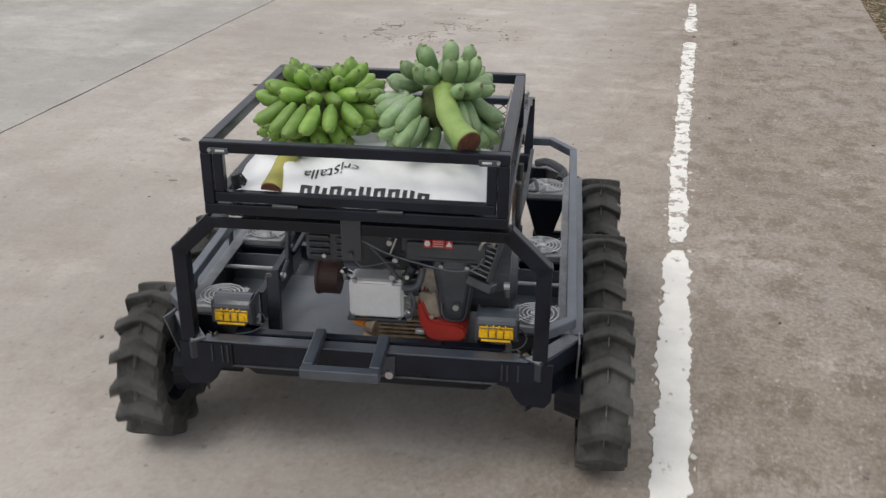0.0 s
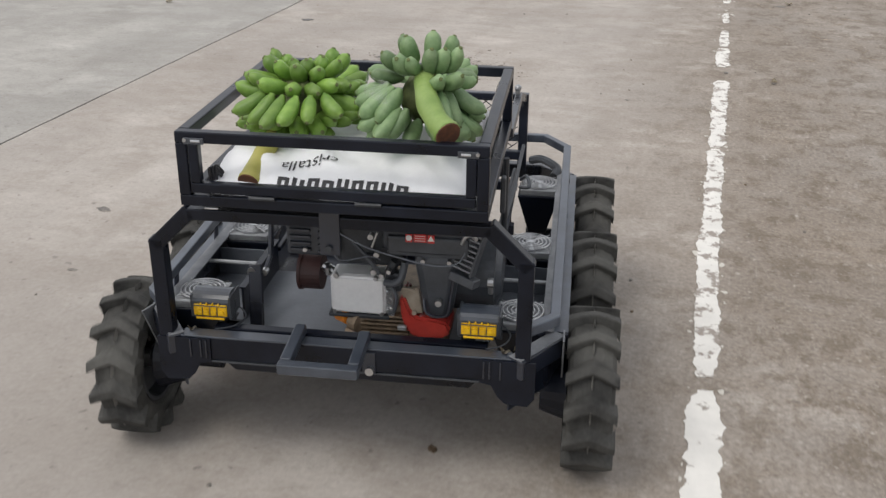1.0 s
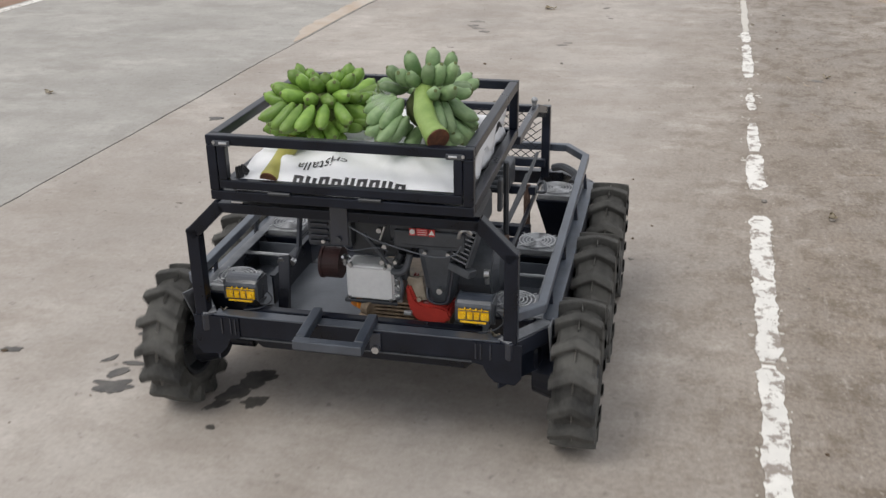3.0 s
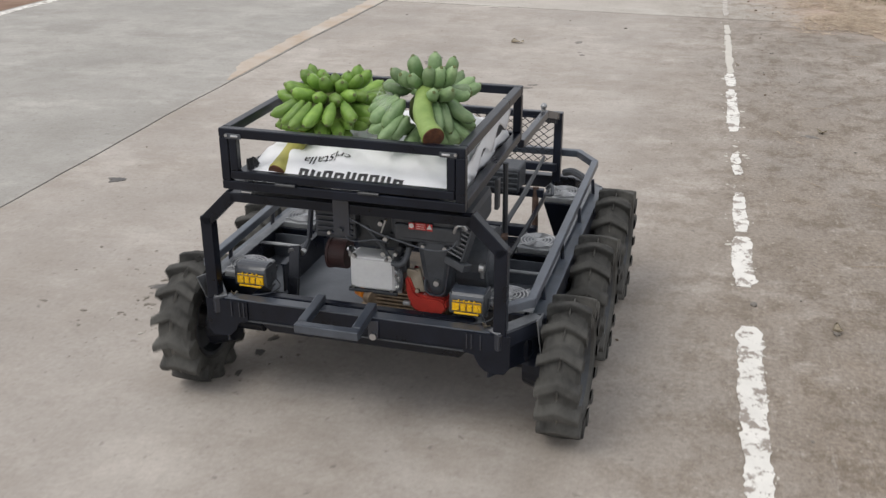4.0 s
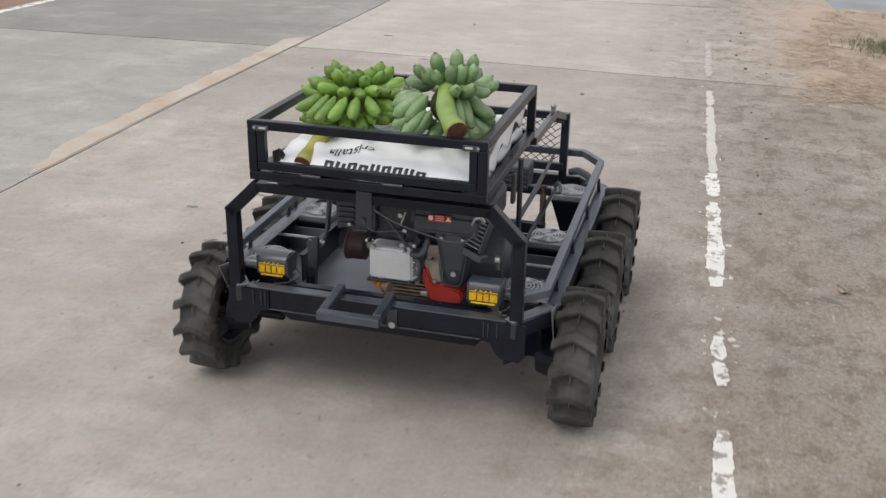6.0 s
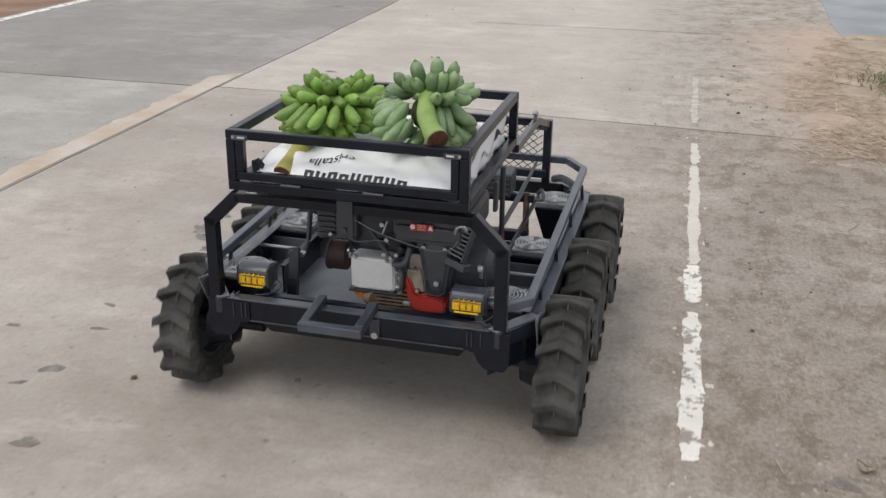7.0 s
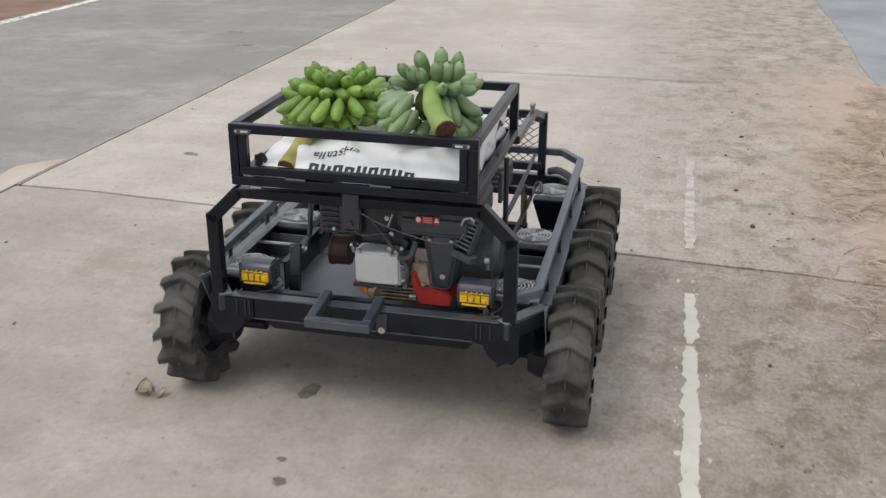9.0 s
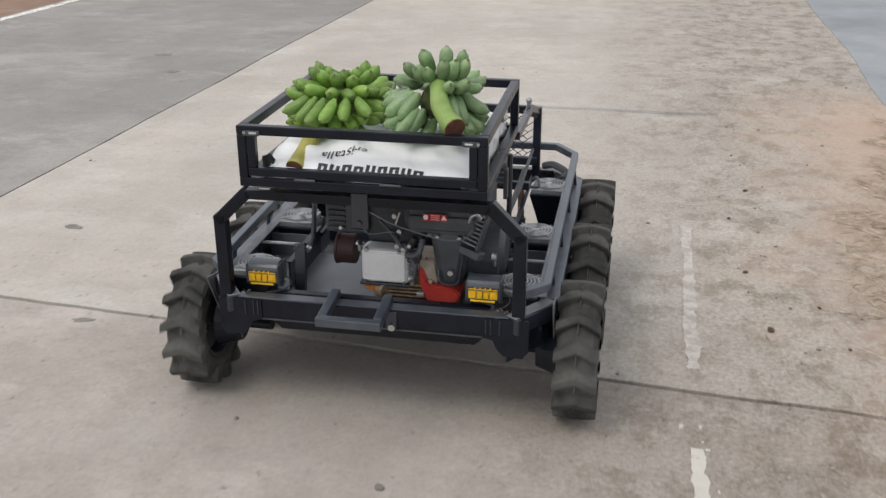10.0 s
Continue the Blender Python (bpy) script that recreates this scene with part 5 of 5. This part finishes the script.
for i in range(14):
    y = -0.09 + 0.53 * i / 13
    pl.append([bm.verts.new((0.2905 + 0.001 * k / 3, y, 0.748 + 0.062 * min(1.0, i / 5) * (1 - k / 3))) for k in range(4)])
for p, q in zip(pl, pl[1:]):
    for k in range(3):
        bm.faces.new((p[k], p[k + 1], q[k + 1], q[k]))
bmesh.ops.solidify(bm, geom=list(bm.faces), thickness=0.002)
part("liner", bm, PLASTIC, sack, "black plastic liner", True)


def finger_mesh(length, radius, bend):
    """One stubby banana along +z from the origin, bowed towards +x, with a nub at the tip."""
    bm = bmesh.new()
    prof = [(0.0, 0.34), (0.06, 0.44), (0.16, 0.74), (0.30, 0.94), (0.47, 1.01), (0.64, 1.01), (0.78, 0.95), (0.87, 0.82), (0.93, 0.60), (0.965, 0.38), (0.995, 0.27), (1.02, 0.25)]
    seg = 10
    rings = []
    for t, r in prof:
        ang = bend * t
        x = length * (1 - math.cos(ang)) / bend
        z = length * math.sin(ang) / bend
        rr = radius * r
        ring = []
        for j in range(seg):
            a = 2 * math.pi * j / seg
            k = rr * (1 + (0.09 if j % 2 == 0 else -0.06))
            lx, ly = k * math.cos(a), k * math.sin(a)
            ring.append(bm.verts.new((x + lx * math.cos(ang), ly, z - lx * math.sin(ang))))
        rings.append(ring)
    for i, (p, q) in enumerate(zip(rings, rings[1:])):
        for j in range(seg):
            f = bm.faces.new((p[j], p[(j + 1) % seg], q[(j + 1) % seg], q[j]))
            f.material_index = 1 if i >= len(prof) - 2 else 0
            f.smooth = True
    bm.faces.new(rings[0][::-1])
    bm.faces.new(rings[-1]).material_index = 1
    return bm


def bunch(label, skin, stalk_skin, axis, radius, fingers, seed, size, crown):
    """A banana bunch: a stalk along axis points, fingers given as (root, way it points, length), and the thick crown where they join."""
    thing = empty("banana_bunch", label, "bananas", "banana bunches on the tray")
    rr = random.Random(seed)
    pts = curve_points(axis, 8)
    bm = bmesh.new()
    pipe(bm, pts, lambda t: radius * (1.06 - 0.25 * t) * (1.08 if t < 0.05 else 1.0) * (1 + 0.05 * math.sin(26 * t)), 16)
    part("stalk", bm, stalk_skin, thing, "", True)
    d0 = (pts[0] - pts[1]).normalized()
    bm = bmesh.new()
    rod(bm, pts[0] - d0 * 0.004, pts[0] + d0 * 0.003, radius * 1.10, 18)
    part("cut_end", bm, CUT, thing, "dried brown cut end")
    # dark crown colour stands for the shade in the gaps between fingers
    bm = bmesh.new()
    bmesh.ops.create_uvsphere(bm, u_segments=24, v_segments=14, radius=1.0)
    for v in bm.verts:
        k = 1 + 0.10 * noise.noise(v.co * 3)
        v.co = Vector(crown[0]) + Vector((v.co.x * crown[1][0], v.co.y * crown[1][1], v.co.z * crown[1][2])) * k
    part("crown", bm, BANANA_TIP_GAP, thing, "crown where the fingers join, dark for the shade between them", True)
    data = []
    for ln, r, b in ((0.94, 0.0170, 0.45), (1.0, 0.0182, 0.65), (1.05, 0.0176, 0.80), (1.0, 0.0190, 0.35)):
        fm = finger_mesh(size * ln, r, b)
        me = bpy.data.meshes.new("finger")
        fm.to_mesh(me)
        fm.free()
        me.materials.append(skin)
        me.materials.append(BANANA_TIP_GAP)
        data.append(me)
    for root, way, k in fingers:
        z = (way + Vector((rr.uniform(-0.2, 0.2), rr.uniform(-0.2, 0.2), rr.uniform(-0.17, 0.17)))).normalized()
        x = Vector((0, 0.25, 1)) - z * z.dot(Vector((0, 0.25, 1)))
        x.normalize()
        m = Matrix((x, z.cross(x), z)).transposed().to_4x4()
        ob = new("finger", rr.choice(data))
        ob.parent = thing
        g = k * rr.uniform(0.86, 1.08)
        ob.matrix_basis = Matrix.Translation(root) @ m @ Matrix.Diagonal((rr.uniform(0.92, 1.05), rr.uniform(0.92, 1.05), g, 1))
    return thing


def tier(root, count, a0, a1, rise, k, spread=0.03, aim=0.8):
    """Fingers side by side on an arc from a0 to a1 degrees (0: the carrier's tail), rising by rise degrees. aim: how far they fan out."""
    out = []
    for i in range(count):
        a, e = radians(a0 + (a1 - a0) * (i + 0.5) / count), radians(rise)
        mid = radians((a0 + a1) / 2)
        b = mid + (a - mid) * aim
        way = Vector((math.sin(b) * math.cos(e), -math.cos(b) * math.cos(e), math.sin(e)))
        out.append((Vector(root) + Vector((math.sin(a) * spread, -math.cos(a) * spread, 0)), way, k))
    return out


# tiers of the light bunch: a low skirt, a drooping tier at the tail side, then rising rings up to the crown
TIERS_A = (tier((-0.126, 0.095, 0.870), 11, -128, 128, -14, 1.12, 0.056, 0.9) + tier((-0.126, 0.085, 0.866), 6, -86, 86, -34, 0.95, 0.052, 0.8)
           + tier((-0.118, 0.052, 0.930), 6, -74, 64, -54, 0.96, 0.078, 0.6) + tier((-0.128, 0.085, 0.914), 3, -120, -68, -12, 0.95, 0.062) + tier((-0.120, 0.085, 0.908), 3, 66, 120, -16, 0.90, 0.058)
           + tier((-0.124, 0.090, 0.934), 7, -104, 100, -2, 0.86, 0.050, 0.8) + tier((-0.120, 0.130, 0.936), 7, -118, 112, 26, 0.78, 0.042, 0.9)
           + tier((-0.118, 0.160, 0.928), 5, -105, 100, 50, 0.74, 0.034) + tier((-0.118, 0.165, 0.885), 8, 108, 252, 10, 1.05, 0.04))
bunch_a = bunch("bunch of light green stubby bananas lying on the sack", BANANA, STALK_YELLOW,
                [(-0.190, -0.148, 0.770), (-0.180, -0.06, 0.808), (-0.158, 0.04, 0.850), (-0.128, 0.11, 0.89), (-0.120, 0.17, 0.925)], 0.0215, TIERS_A, 3, 0.094, ((-0.124, 0.09, 0.885), (0.080, 0.090, 0.058)))
# tiers of the grey-green bunch: round a thick stalk whose cut end rests on the rail
TIERS_B = (tier((0.160, 0.110, 0.984), 4, -130, 120, 58, 0.80, 0.034) + tier((0.162, 0.080, 0.982), 6, -72, 76, 22, 0.74, 0.046, 0.9) + tier((0.166, 0.048, 0.966), 2, 14, 62, 0, 0.72, 0.056)
           + tier((0.157, 0.085, 0.958), 3, -112, -58, -4, 0.84, 0.046) + tier((0.162, 0.085, 0.958), 3, 64, 112, -8, 0.78, 0.046)
           + tier((0.176, 0.036, 0.954), 5, 4, 100, -60, 0.96, 0.056, 0.5) + tier((0.182, 0.030, 0.910), 5, 0, 96, -66, 0.90, 0.058, 0.4)
           + tier((0.142, 0.040, 0.954), 5, -108, -14, -50, 1.00, 0.056, 0.5) + tier((0.140, 0.024, 0.916), 6, -98, 6, -62, 1.00, 0.056, 0.4)
           + tier((0.150, 0.165, 0.920), 8, 98, 262, 6, 1.05, 0.04) + tier((0.154, 0.08, 0.872), 9, -112, 112, -24, 0.90, 0.052))
bunch_b = bunch("bunch of grey-green stubby bananas with a thick cut stalk", BANANA_BLUE, STALK,
                [(0.243, -0.156, 0.902), (0.216, -0.120, 0.918), (0.188, -0.066, 0.942), (0.173, -0.006, 0.962), (0.165, 0.06, 0.966), (0.155, 0.14, 0.940), (0.150, 0.22, 0.905)], 0.0255, TIERS_B, 8, 0.094, ((0.158, 0.095, 0.905), (0.056, 0.070, 0.056)))

# a scrap of clear film caught on the grey-green bunch
bm = bmesh.new()
film_rows = []
for i in range(12):
    a = radians(-100 + 74 * i / 11)
    row = []
    for k in range(10):
        e = radians(26 - 72 * k / 9)
        r = 0.124 + 0.010 * noise.noise((i * 0.3, k * 0.3, 2.5))
        row.append(bm.verts.new((0.150 + r * math.sin(a) * math.cos(e), 0.065 - r * math.cos(a) * math.cos(e), 0.925 + 0.9 * r * math.sin(e))))
    film_rows.append(row)
for p, q in zip(film_rows, film_rows[1:]):
    for k in range(9):
        bm.faces.new((p[k], p[k + 1], q[k + 1], q[k]))
film_scrap = empty("plastic_film", "scrap of clear crumpled plastic film on the bananas", "plastic film")
part("sheet", bm, FILM, film_scrap, "", True)
scraps = []
for x, y, z, ln, turn, label in ((0.372, -0.108, 0.374, 0.030, 70, "pale dry leaf scrap on the rear flange"), (0.398, -0.100, 0.374, 0.022, 20, "brown dry leaf scrap on the rear flange"), (-0.372, -0.108, 0.374, 0.024, 100, "pale dry leaf scrap on the rear flange")):
    bm = bmesh.new()
    side = [bm.verts.new((0.28 * ln * math.sin(math.pi * (i / 6) ** 0.9 + 0.05), ln * (i / 6 - 0.5), 0.004 + 0.004 * math.sin(i * 1.4))) for i in range(7)]
    other = [bm.verts.new((-0.28 * ln * math.sin(math.pi * (i / 6) ** 0.9 + 0.05), ln * (i / 6 - 0.5), 0.003 + 0.005 * math.cos(i * 1.1))) for i in range(7)]
    for i in range(6):
        bm.faces.new((side[i], side[i + 1], other[i + 1], other[i]))
    bmesh.ops.solidify(bm, geom=list(bm.faces), thickness=0.0012)
    scrap = empty("leaf_scrap", label, "leaf", "leaf scraps on the carrier")
    part("blade", bm, LEAF_DRY, scrap, "", True, pose(x, y, z, 8, 6, turn))
    scraps.append(scrap)
CARGO = [sack, bunch_a, bunch_b, film_scrap] + scraps


# ---- small things on the ground ----
# damp stains
stain_rnd = random.Random(11)
for i, (x, y, rx, ry) in enumerate(((-1.438, 4.775, 0.05, 0.02), (-0.914, 4.786, 0.03, 0.014), (-1.06, 4.82, 0.035, 0.012), (-1.0, 5.09, 0.04, 0.012),
                                    (-1.404, 8.918, 0.075, 0.038), (-1.395, 8.735, 0.05, 0.06), (-1.340, 8.64, 0.07, 0.035), (-1.262, 8.525, 0.055, 0.04), (-0.598, 8.146, 0.05, 0.03), (-0.563, 8.23, 0.05, 0.022), (-0.433, 9.70, 0.035, 0.06), (-0.35, 9.23, 0.025, 0.022), (-0.382, 9.33, 0.02, 0.012),
                                    (-1.13, 7.04, 0.045, 0.03), (-1.395, 11.12, 0.05, 0.02), (1.12, 7.40, 0.05, 0.03), (-1.308, 7.441, 0.05, 0.028), (-1.36, 7.338, 0.03, 0.012), (-1.62, 7.69, 0.03, 0.014), (-1.316, 7.74, 0.04, 0.010), (-1.379, 7.924, 0.03, 0.012), (-1.644, 2.20, 0.042, 0.022), (-1.438, 1.674, 0.022, 0.012), (-1.909, 11.95, 0.06, 0.03), (-2.84, 14.91, 0.06, 0.05), (-3.166, 15.46, 0.07, 0.06), (0.222, 4.388, 0.016, 0.010))):
    bm = bmesh.new()
    blob(bm, x, y, rx * 0.8, ry * 0.8, 0.0004, 0.0016, i + 1, 36, 0.55, stain_rnd.uniform(-0.4, 0.4))
    tagged(part("stain", bm, WET), "dark damp stain on the concrete", "stain", "stains on the road", "structure")

# fresher wet blots where water has dripped
for i, (x, y, rx, ry, turn) in enumerate(((-1.235, 3.085, 0.052, 0.032, 0.2), (-1.262, 3.160, 0.030, 0.016, 0.9), (-1.228, 3.226, 0.034, 0.009, 0.1), (-1.292, 3.413, 0.020, 0.016, 0.4), (-1.330, 3.234, 0.020, 0.010, 1.0),
                                          (-1.17, 3.21, 0.022, 0.007, 0.3), (-0.812, 3.232, 0.040, 0.034, 0.6), (-0.848, 3.140, 0.052, 0.024, 1.1), (-0.872, 3.060, 0.030, 0.014, 0.9), (-0.769, 3.100, 0.030, 0.022, 0.4), (-0.838, 2.944, 0.012, 0.008, 0.0),
                                          (-1.685, 3.215, 0.026, 0.014, 0.2), (-1.363, 4.943, 0.035, 0.014, 0.5), (-0.855, 4.487, 0.014, 0.008, 0.8), (-0.864, 4.387, 0.011, 0.015, 0.2), (-0.874, 4.242, 0.007, 0.015, 0.2), (-1.43, 4.78, 0.030, 0.012, 0.7), (-2.246, 5.851, 0.035, 0.028, 0.0))):
    bm = bmesh.new()
    blob(bm, x, y, rx * 1.3, ry * 1.3, 0.0006, 0.0019 + 0.0002 * (i % 4), i + 41, 40, 0.62, turn)
    tagged(part("stain", bm, WET_DARK), "almost black wet stain on the concrete", "stain", "stains on the road", "structure")

# pebbles and clods
pebble_data = []
for k in range(4):
    bm = bmesh.new()
    bmesh.ops.create_icosphere(bm, subdivisions=1, radius=1.0)
    for v in bm.verts:
        v.co *= 1 + 0.3 * noise.noise(v.co * 1.7 + Vector((k * 5, 0, 0)))
        v.co.z *= 0.55
    me = bpy.data.meshes.new("pebble")
    bm.to_mesh(me)
    bm.free()
    me.materials.append((SOIL, SOIL, WET, WET)[k])
    pebble_data.append(me)
pr = random.Random(21)
spots = [(-0.419, 0.70), (-0.752, 2.52), (-0.01, 2.385), (0.064, 0.986), (-1.70, 3.20), (0.739, 5.13), (-0.511, 7.56), (-1.02, 7.45), (-0.115, 10.36), (1.005, 4.96), (1.19, 7.48), (0.92, 8.3), (1.02, 9.6), (0.98, 11.5), (0.93, 12.0), (0.9, 12.6), (1.0, 13.0)]
spots += [(pr.uniform(0.15, 2.0), pr.uniform(-1, 16)) for _ in range(90)] + [(pr.uniform(-2.5, 0.2), pr.uniform(-1, 16)) for _ in range(45)]
spots += [(0.99 + pr.gauss(0, 0.09), pr.uniform(8.6, 14.5)) for _ in range(40)]
for i, (x, y) in enumerate(spots):
    r = pr.uniform(0.007, 0.014) if i < 17 else pr.choice((0.003, 0.004, 0.005, 0.007))
    ob = new("pebble", pebble_data[pr.choice((1, 2, 3, 3, 0))])
    ob.matrix_basis = Matrix.Translation((x, y, r * 0.35)) @ pose(0, 0, 0, 0, 0, pr.uniform(0, 360)) @ Matrix.Diagonal((r * pr.uniform(0.8, 1.6), r, r, 1))
    tagged(ob, "small dark clod or pebble lying on the concrete", "pebble", "pebbles on the road")


# crumbs of dried mud, dark and pale, churned over the slab
mud_rnd = random.Random(77)
for material, total, label in ((MUD, 360, "dark crumbs of dried mud scattered on the concrete"), (CONCRETE_FAR, 170, "pale crumbs of dried mud scattered on the concrete")):
    bm = bmesh.new()
    count = 0
    while count < total:
        x, y = mud_rnd.gauss(-1.0, 0.30), mud_rnd.gauss(4.80, 0.20)
        if noise.noise((x * 2.2, y * 2.2, 4)) + 0.6 * noise.noise((x * 7, y * 7, 2)) < 0.10 - 0.28 * max(0.0, min(1.0, (-0.4 - x))):
            continue
        count += 1
        r = mud_rnd.choice((0.0014, 0.0016, 0.002, 0.002, 0.0025, 0.003, 0.004, 0.006))
        blob(bm, x, y, r * mud_rnd.uniform(0.8, 2.4), r, 0.0003, 0.0012 + 0.35 * r, count, 8, 1.0, mud_rnd.uniform(-0.6, 0.9))
    tagged(part("mud_crumbs", bm, material), label, "mud", kind="stuff")


def leaf(x, y, size, turn, material=LEAF_DRY, label="curled dry leaf lying on the concrete"):
    bm = bmesh.new()
    rows = []
    for i in range(9):
        t = i / 8
        w = size * 0.34 * math.sin(math.pi * min(1, t * 0.94 + 0.06)) ** 0.8
        rows.append([bm.verts.new((s * w, (t - 0.5) * size, 0.004 + 0.010 * abs(s) * math.sin(4 * t + 1) ** 2 + 0.012 * (t - 0.5) ** 2 * 4)) for s in (-1, -0.5, 0, 0.5, 1)])
    for p, q in zip(rows, rows[1:]):
        for k in range(4):
            bm.faces.new((p[k], p[k + 1], q[k + 1], q[k]))
    bmesh.ops.solidify(bm, geom=list(bm.faces), thickness=0.0012)
    tagged(part("leaf", bm, material, None, "", True, pose(x, y, 0.002, 0, 0, turn)), label, "leaf", "dry leaves on the road")


for x, y, s, a in ((-0.923, 9.58, 0.085, 20), (-0.87, 9.565, 0.05, 120), (1.185, 7.48, 0.06, 60), (-3.53, 6.16, 0.07, 80), (1.01, 4.98, 0.05, 10), (2.0, 7.3, 0.07, 50), (0.766, 9.10, 0.026, 60), (-1.3, 12.6, 0.02, 70)):
    leaf(x, y, s, a)


# dry straw and weeds on the dirt
def blades(name, count, area, lengths, lean, material, label, category, seed, base=0.003):
    """Many thin bent blades in one mesh. area: a function that draws a place."""
    r = random.Random(seed)
    verts, faces = [], []
    for _ in range(count):
        x, y = area(r)
        a, ln, t = r.uniform(0, 2 * math.pi), r.uniform(*lengths), radians(r.uniform(*lean))
        w = r.uniform(0.0012, 0.0026)
        d = Vector((math.cos(a) * math.cos(t), math.sin(a) * math.cos(t), math.sin(t)))
        s = Vector((-math.sin(a), math.cos(a), 0)) * w
        p = Vector((x, y, base + r.uniform(0, 0.012)))
        k = len(verts)
        sag = Vector((0, 0, -0.25 * ln * math.sin(t)))
        for q, f in ((p, 1), (p + d * ln * 0.5, 0.9), (p + d * ln + sag, 0.3)):
            verts += [q - s * f, q + s * f, q + Vector((0, 0, w * 1.2 * f))]
        for i in (0, 3):
            faces += [(k + i, k + i + 1, k + i + 4, k + i + 3), (k + i + 1, k + i + 2, k + i + 5, k + i + 4), (k + i + 2, k + i, k + i + 3, k + i + 5)]
    me = bpy.data.meshes.new(name)
    me.from_pydata([tuple(v) for v in verts], [], faces)
    me.materials.append(material)
    return tagged(new(name, me), label, category, kind="stuff")


def verge_spot(r):
    while True:
        x, y = r.gauss(1.78, 0.42), r.uniform(10.45, 14.5)
        if x > 1.28 + 0.22 * max(0, y - 12) + 0.30 * noise.noise((y * 2.0, 3, 0)) and x < 3.4 and noise.noise((x * 3, y * 3, 9)) > -0.15:
            return x, y


blades("straw", 4600, verge_spot, (0.02, 0.11), (0, 9), STRAW, "dry yellow straw strewn over the dirt", "straw", 31)
blades("straw", 520, lambda r: (1.72 + r.gauss(0, 0.18), 11.05 + r.gauss(0, 0.22)), (0.05, 0.20), (0, 16), STRAW, "thin heap of dry yellow straw on the concrete", "straw", 37, 0.004)
blades("straw", 46, lambda r: (r.uniform(0.9, 2.0), r.uniform(5.5, 11.5)), (0.05, 0.17), (0, 3), STRAW, "single dry stalks lying on the concrete", "straw", 38, 0.001)
blades("weeds", 350, lambda r: (r.uniform(2.35, 3.4), r.uniform(10.6, 14.5)), (0.04, 0.12), (25, 80), WEED, "sparse dull green weeds", "weeds", 32, 0.0)
blades("weeds", 700, lambda r: (2.15 + 0.25 * r.gauss(0, 0.6), 12.6 + 0.3 * r.gauss(0, 0.7)), (0.03, 0.09), (15, 75), WEED, "small clump of dark green weeds", "weeds", 35, 0.003)
blades("weeds", 2600, lambda r: (2.06 + abs(r.gauss(0, 0.35)), r.uniform(-4, 9.6)), (0.04, 0.14), (10, 75), WEED, "low dark weeds beside the slab edge", "weeds", 33, -0.075)
blades("straw", 1500, lambda r: (2.06 + abs(r.gauss(0, 0.35)), r.uniform(-4, 9.6)), (0.03, 0.12), (0, 30), STRAW, "dry straw beside the slab edge", "straw", 34, -0.072)
for x0, y0, x1, y1 in ((1.42, 11.75, 1.62, 11.95), (1.62, 11.95, 1.60, 11.70), (1.40, 12.02, 1.72, 12.18), (1.5, 12.6, 1.85, 12.5)):
    bm = bmesh.new()
    pipe(bm, curve_points([(x0, y0, 0.008), ((x0 + x1) / 2, (y0 + y1) / 2 + 0.02, 0.016), (x1, y1, 0.009)], 5), 0.004, 6)
    tagged(part("twig", bm, STRAW), "thin dry twig lying on the dirt", "twig", "twigs on the dirt")


# ---- what moves ----
def drive_at(t):
    """The carrier's pose at t seconds: a smooth curve through DRIVE."""
    ts = [r[0] for r in DRIVE]
    i = max(0, min(len(ts) - 2, sum(1 for q in ts if q <= t) - 1))
    out = []
    for c in (1, 2, 3):
        v = [r[c] for r in DRIVE]

        def slope(k):
            a, b = max(0, k - 1), min(len(ts) - 1, k + 1)
            return (v[b] - v[a]) / (ts[b] - ts[a])

        h = ts[i + 1] - ts[i]
        s = (t - ts[i]) / h
        out.append((2 * s ** 3 - 3 * s * s + 1) * v[i] + (s ** 3 - 2 * s * s + s) * h * slope(i) + (3 * s * s - 2 * s ** 3) * v[i + 1] + (s ** 3 - s * s) * h * slope(i + 1))
    return out


def motions():
    times = [i / 10 for i in range(101)]
    way = [drive_at(t) for t in times]
    rows = [(t, pose(x, y, 0, 0, 0, h)) for t, (x, y, h) in zip(times, way)]
    walk(carrier, rows)
    for thing in CARGO:
        walk(thing, rows)
    for wheel, sx, ay in wheels:
        turned, spin = 17.0 * ay + (40.0 if sx < 0 else 0.0), []
        for i, t in enumerate(times):
            if i:
                x, y, h = way[i]
                px, py, ph = way[i - 1]
                ahead = radians((h + ph) / 2)
                run = -(x - px) * math.sin(ahead) + (y - py) * math.cos(ahead) + sx * TRACK * radians(h - ph)
                turned -= math.degrees(run / (TYRE_R - 0.002))
            spin.append((t, pose(sx * TRACK, ay, TYRE_R - 0.002, turned, 0, 0)))
        walk(wheel, spin)


motions()
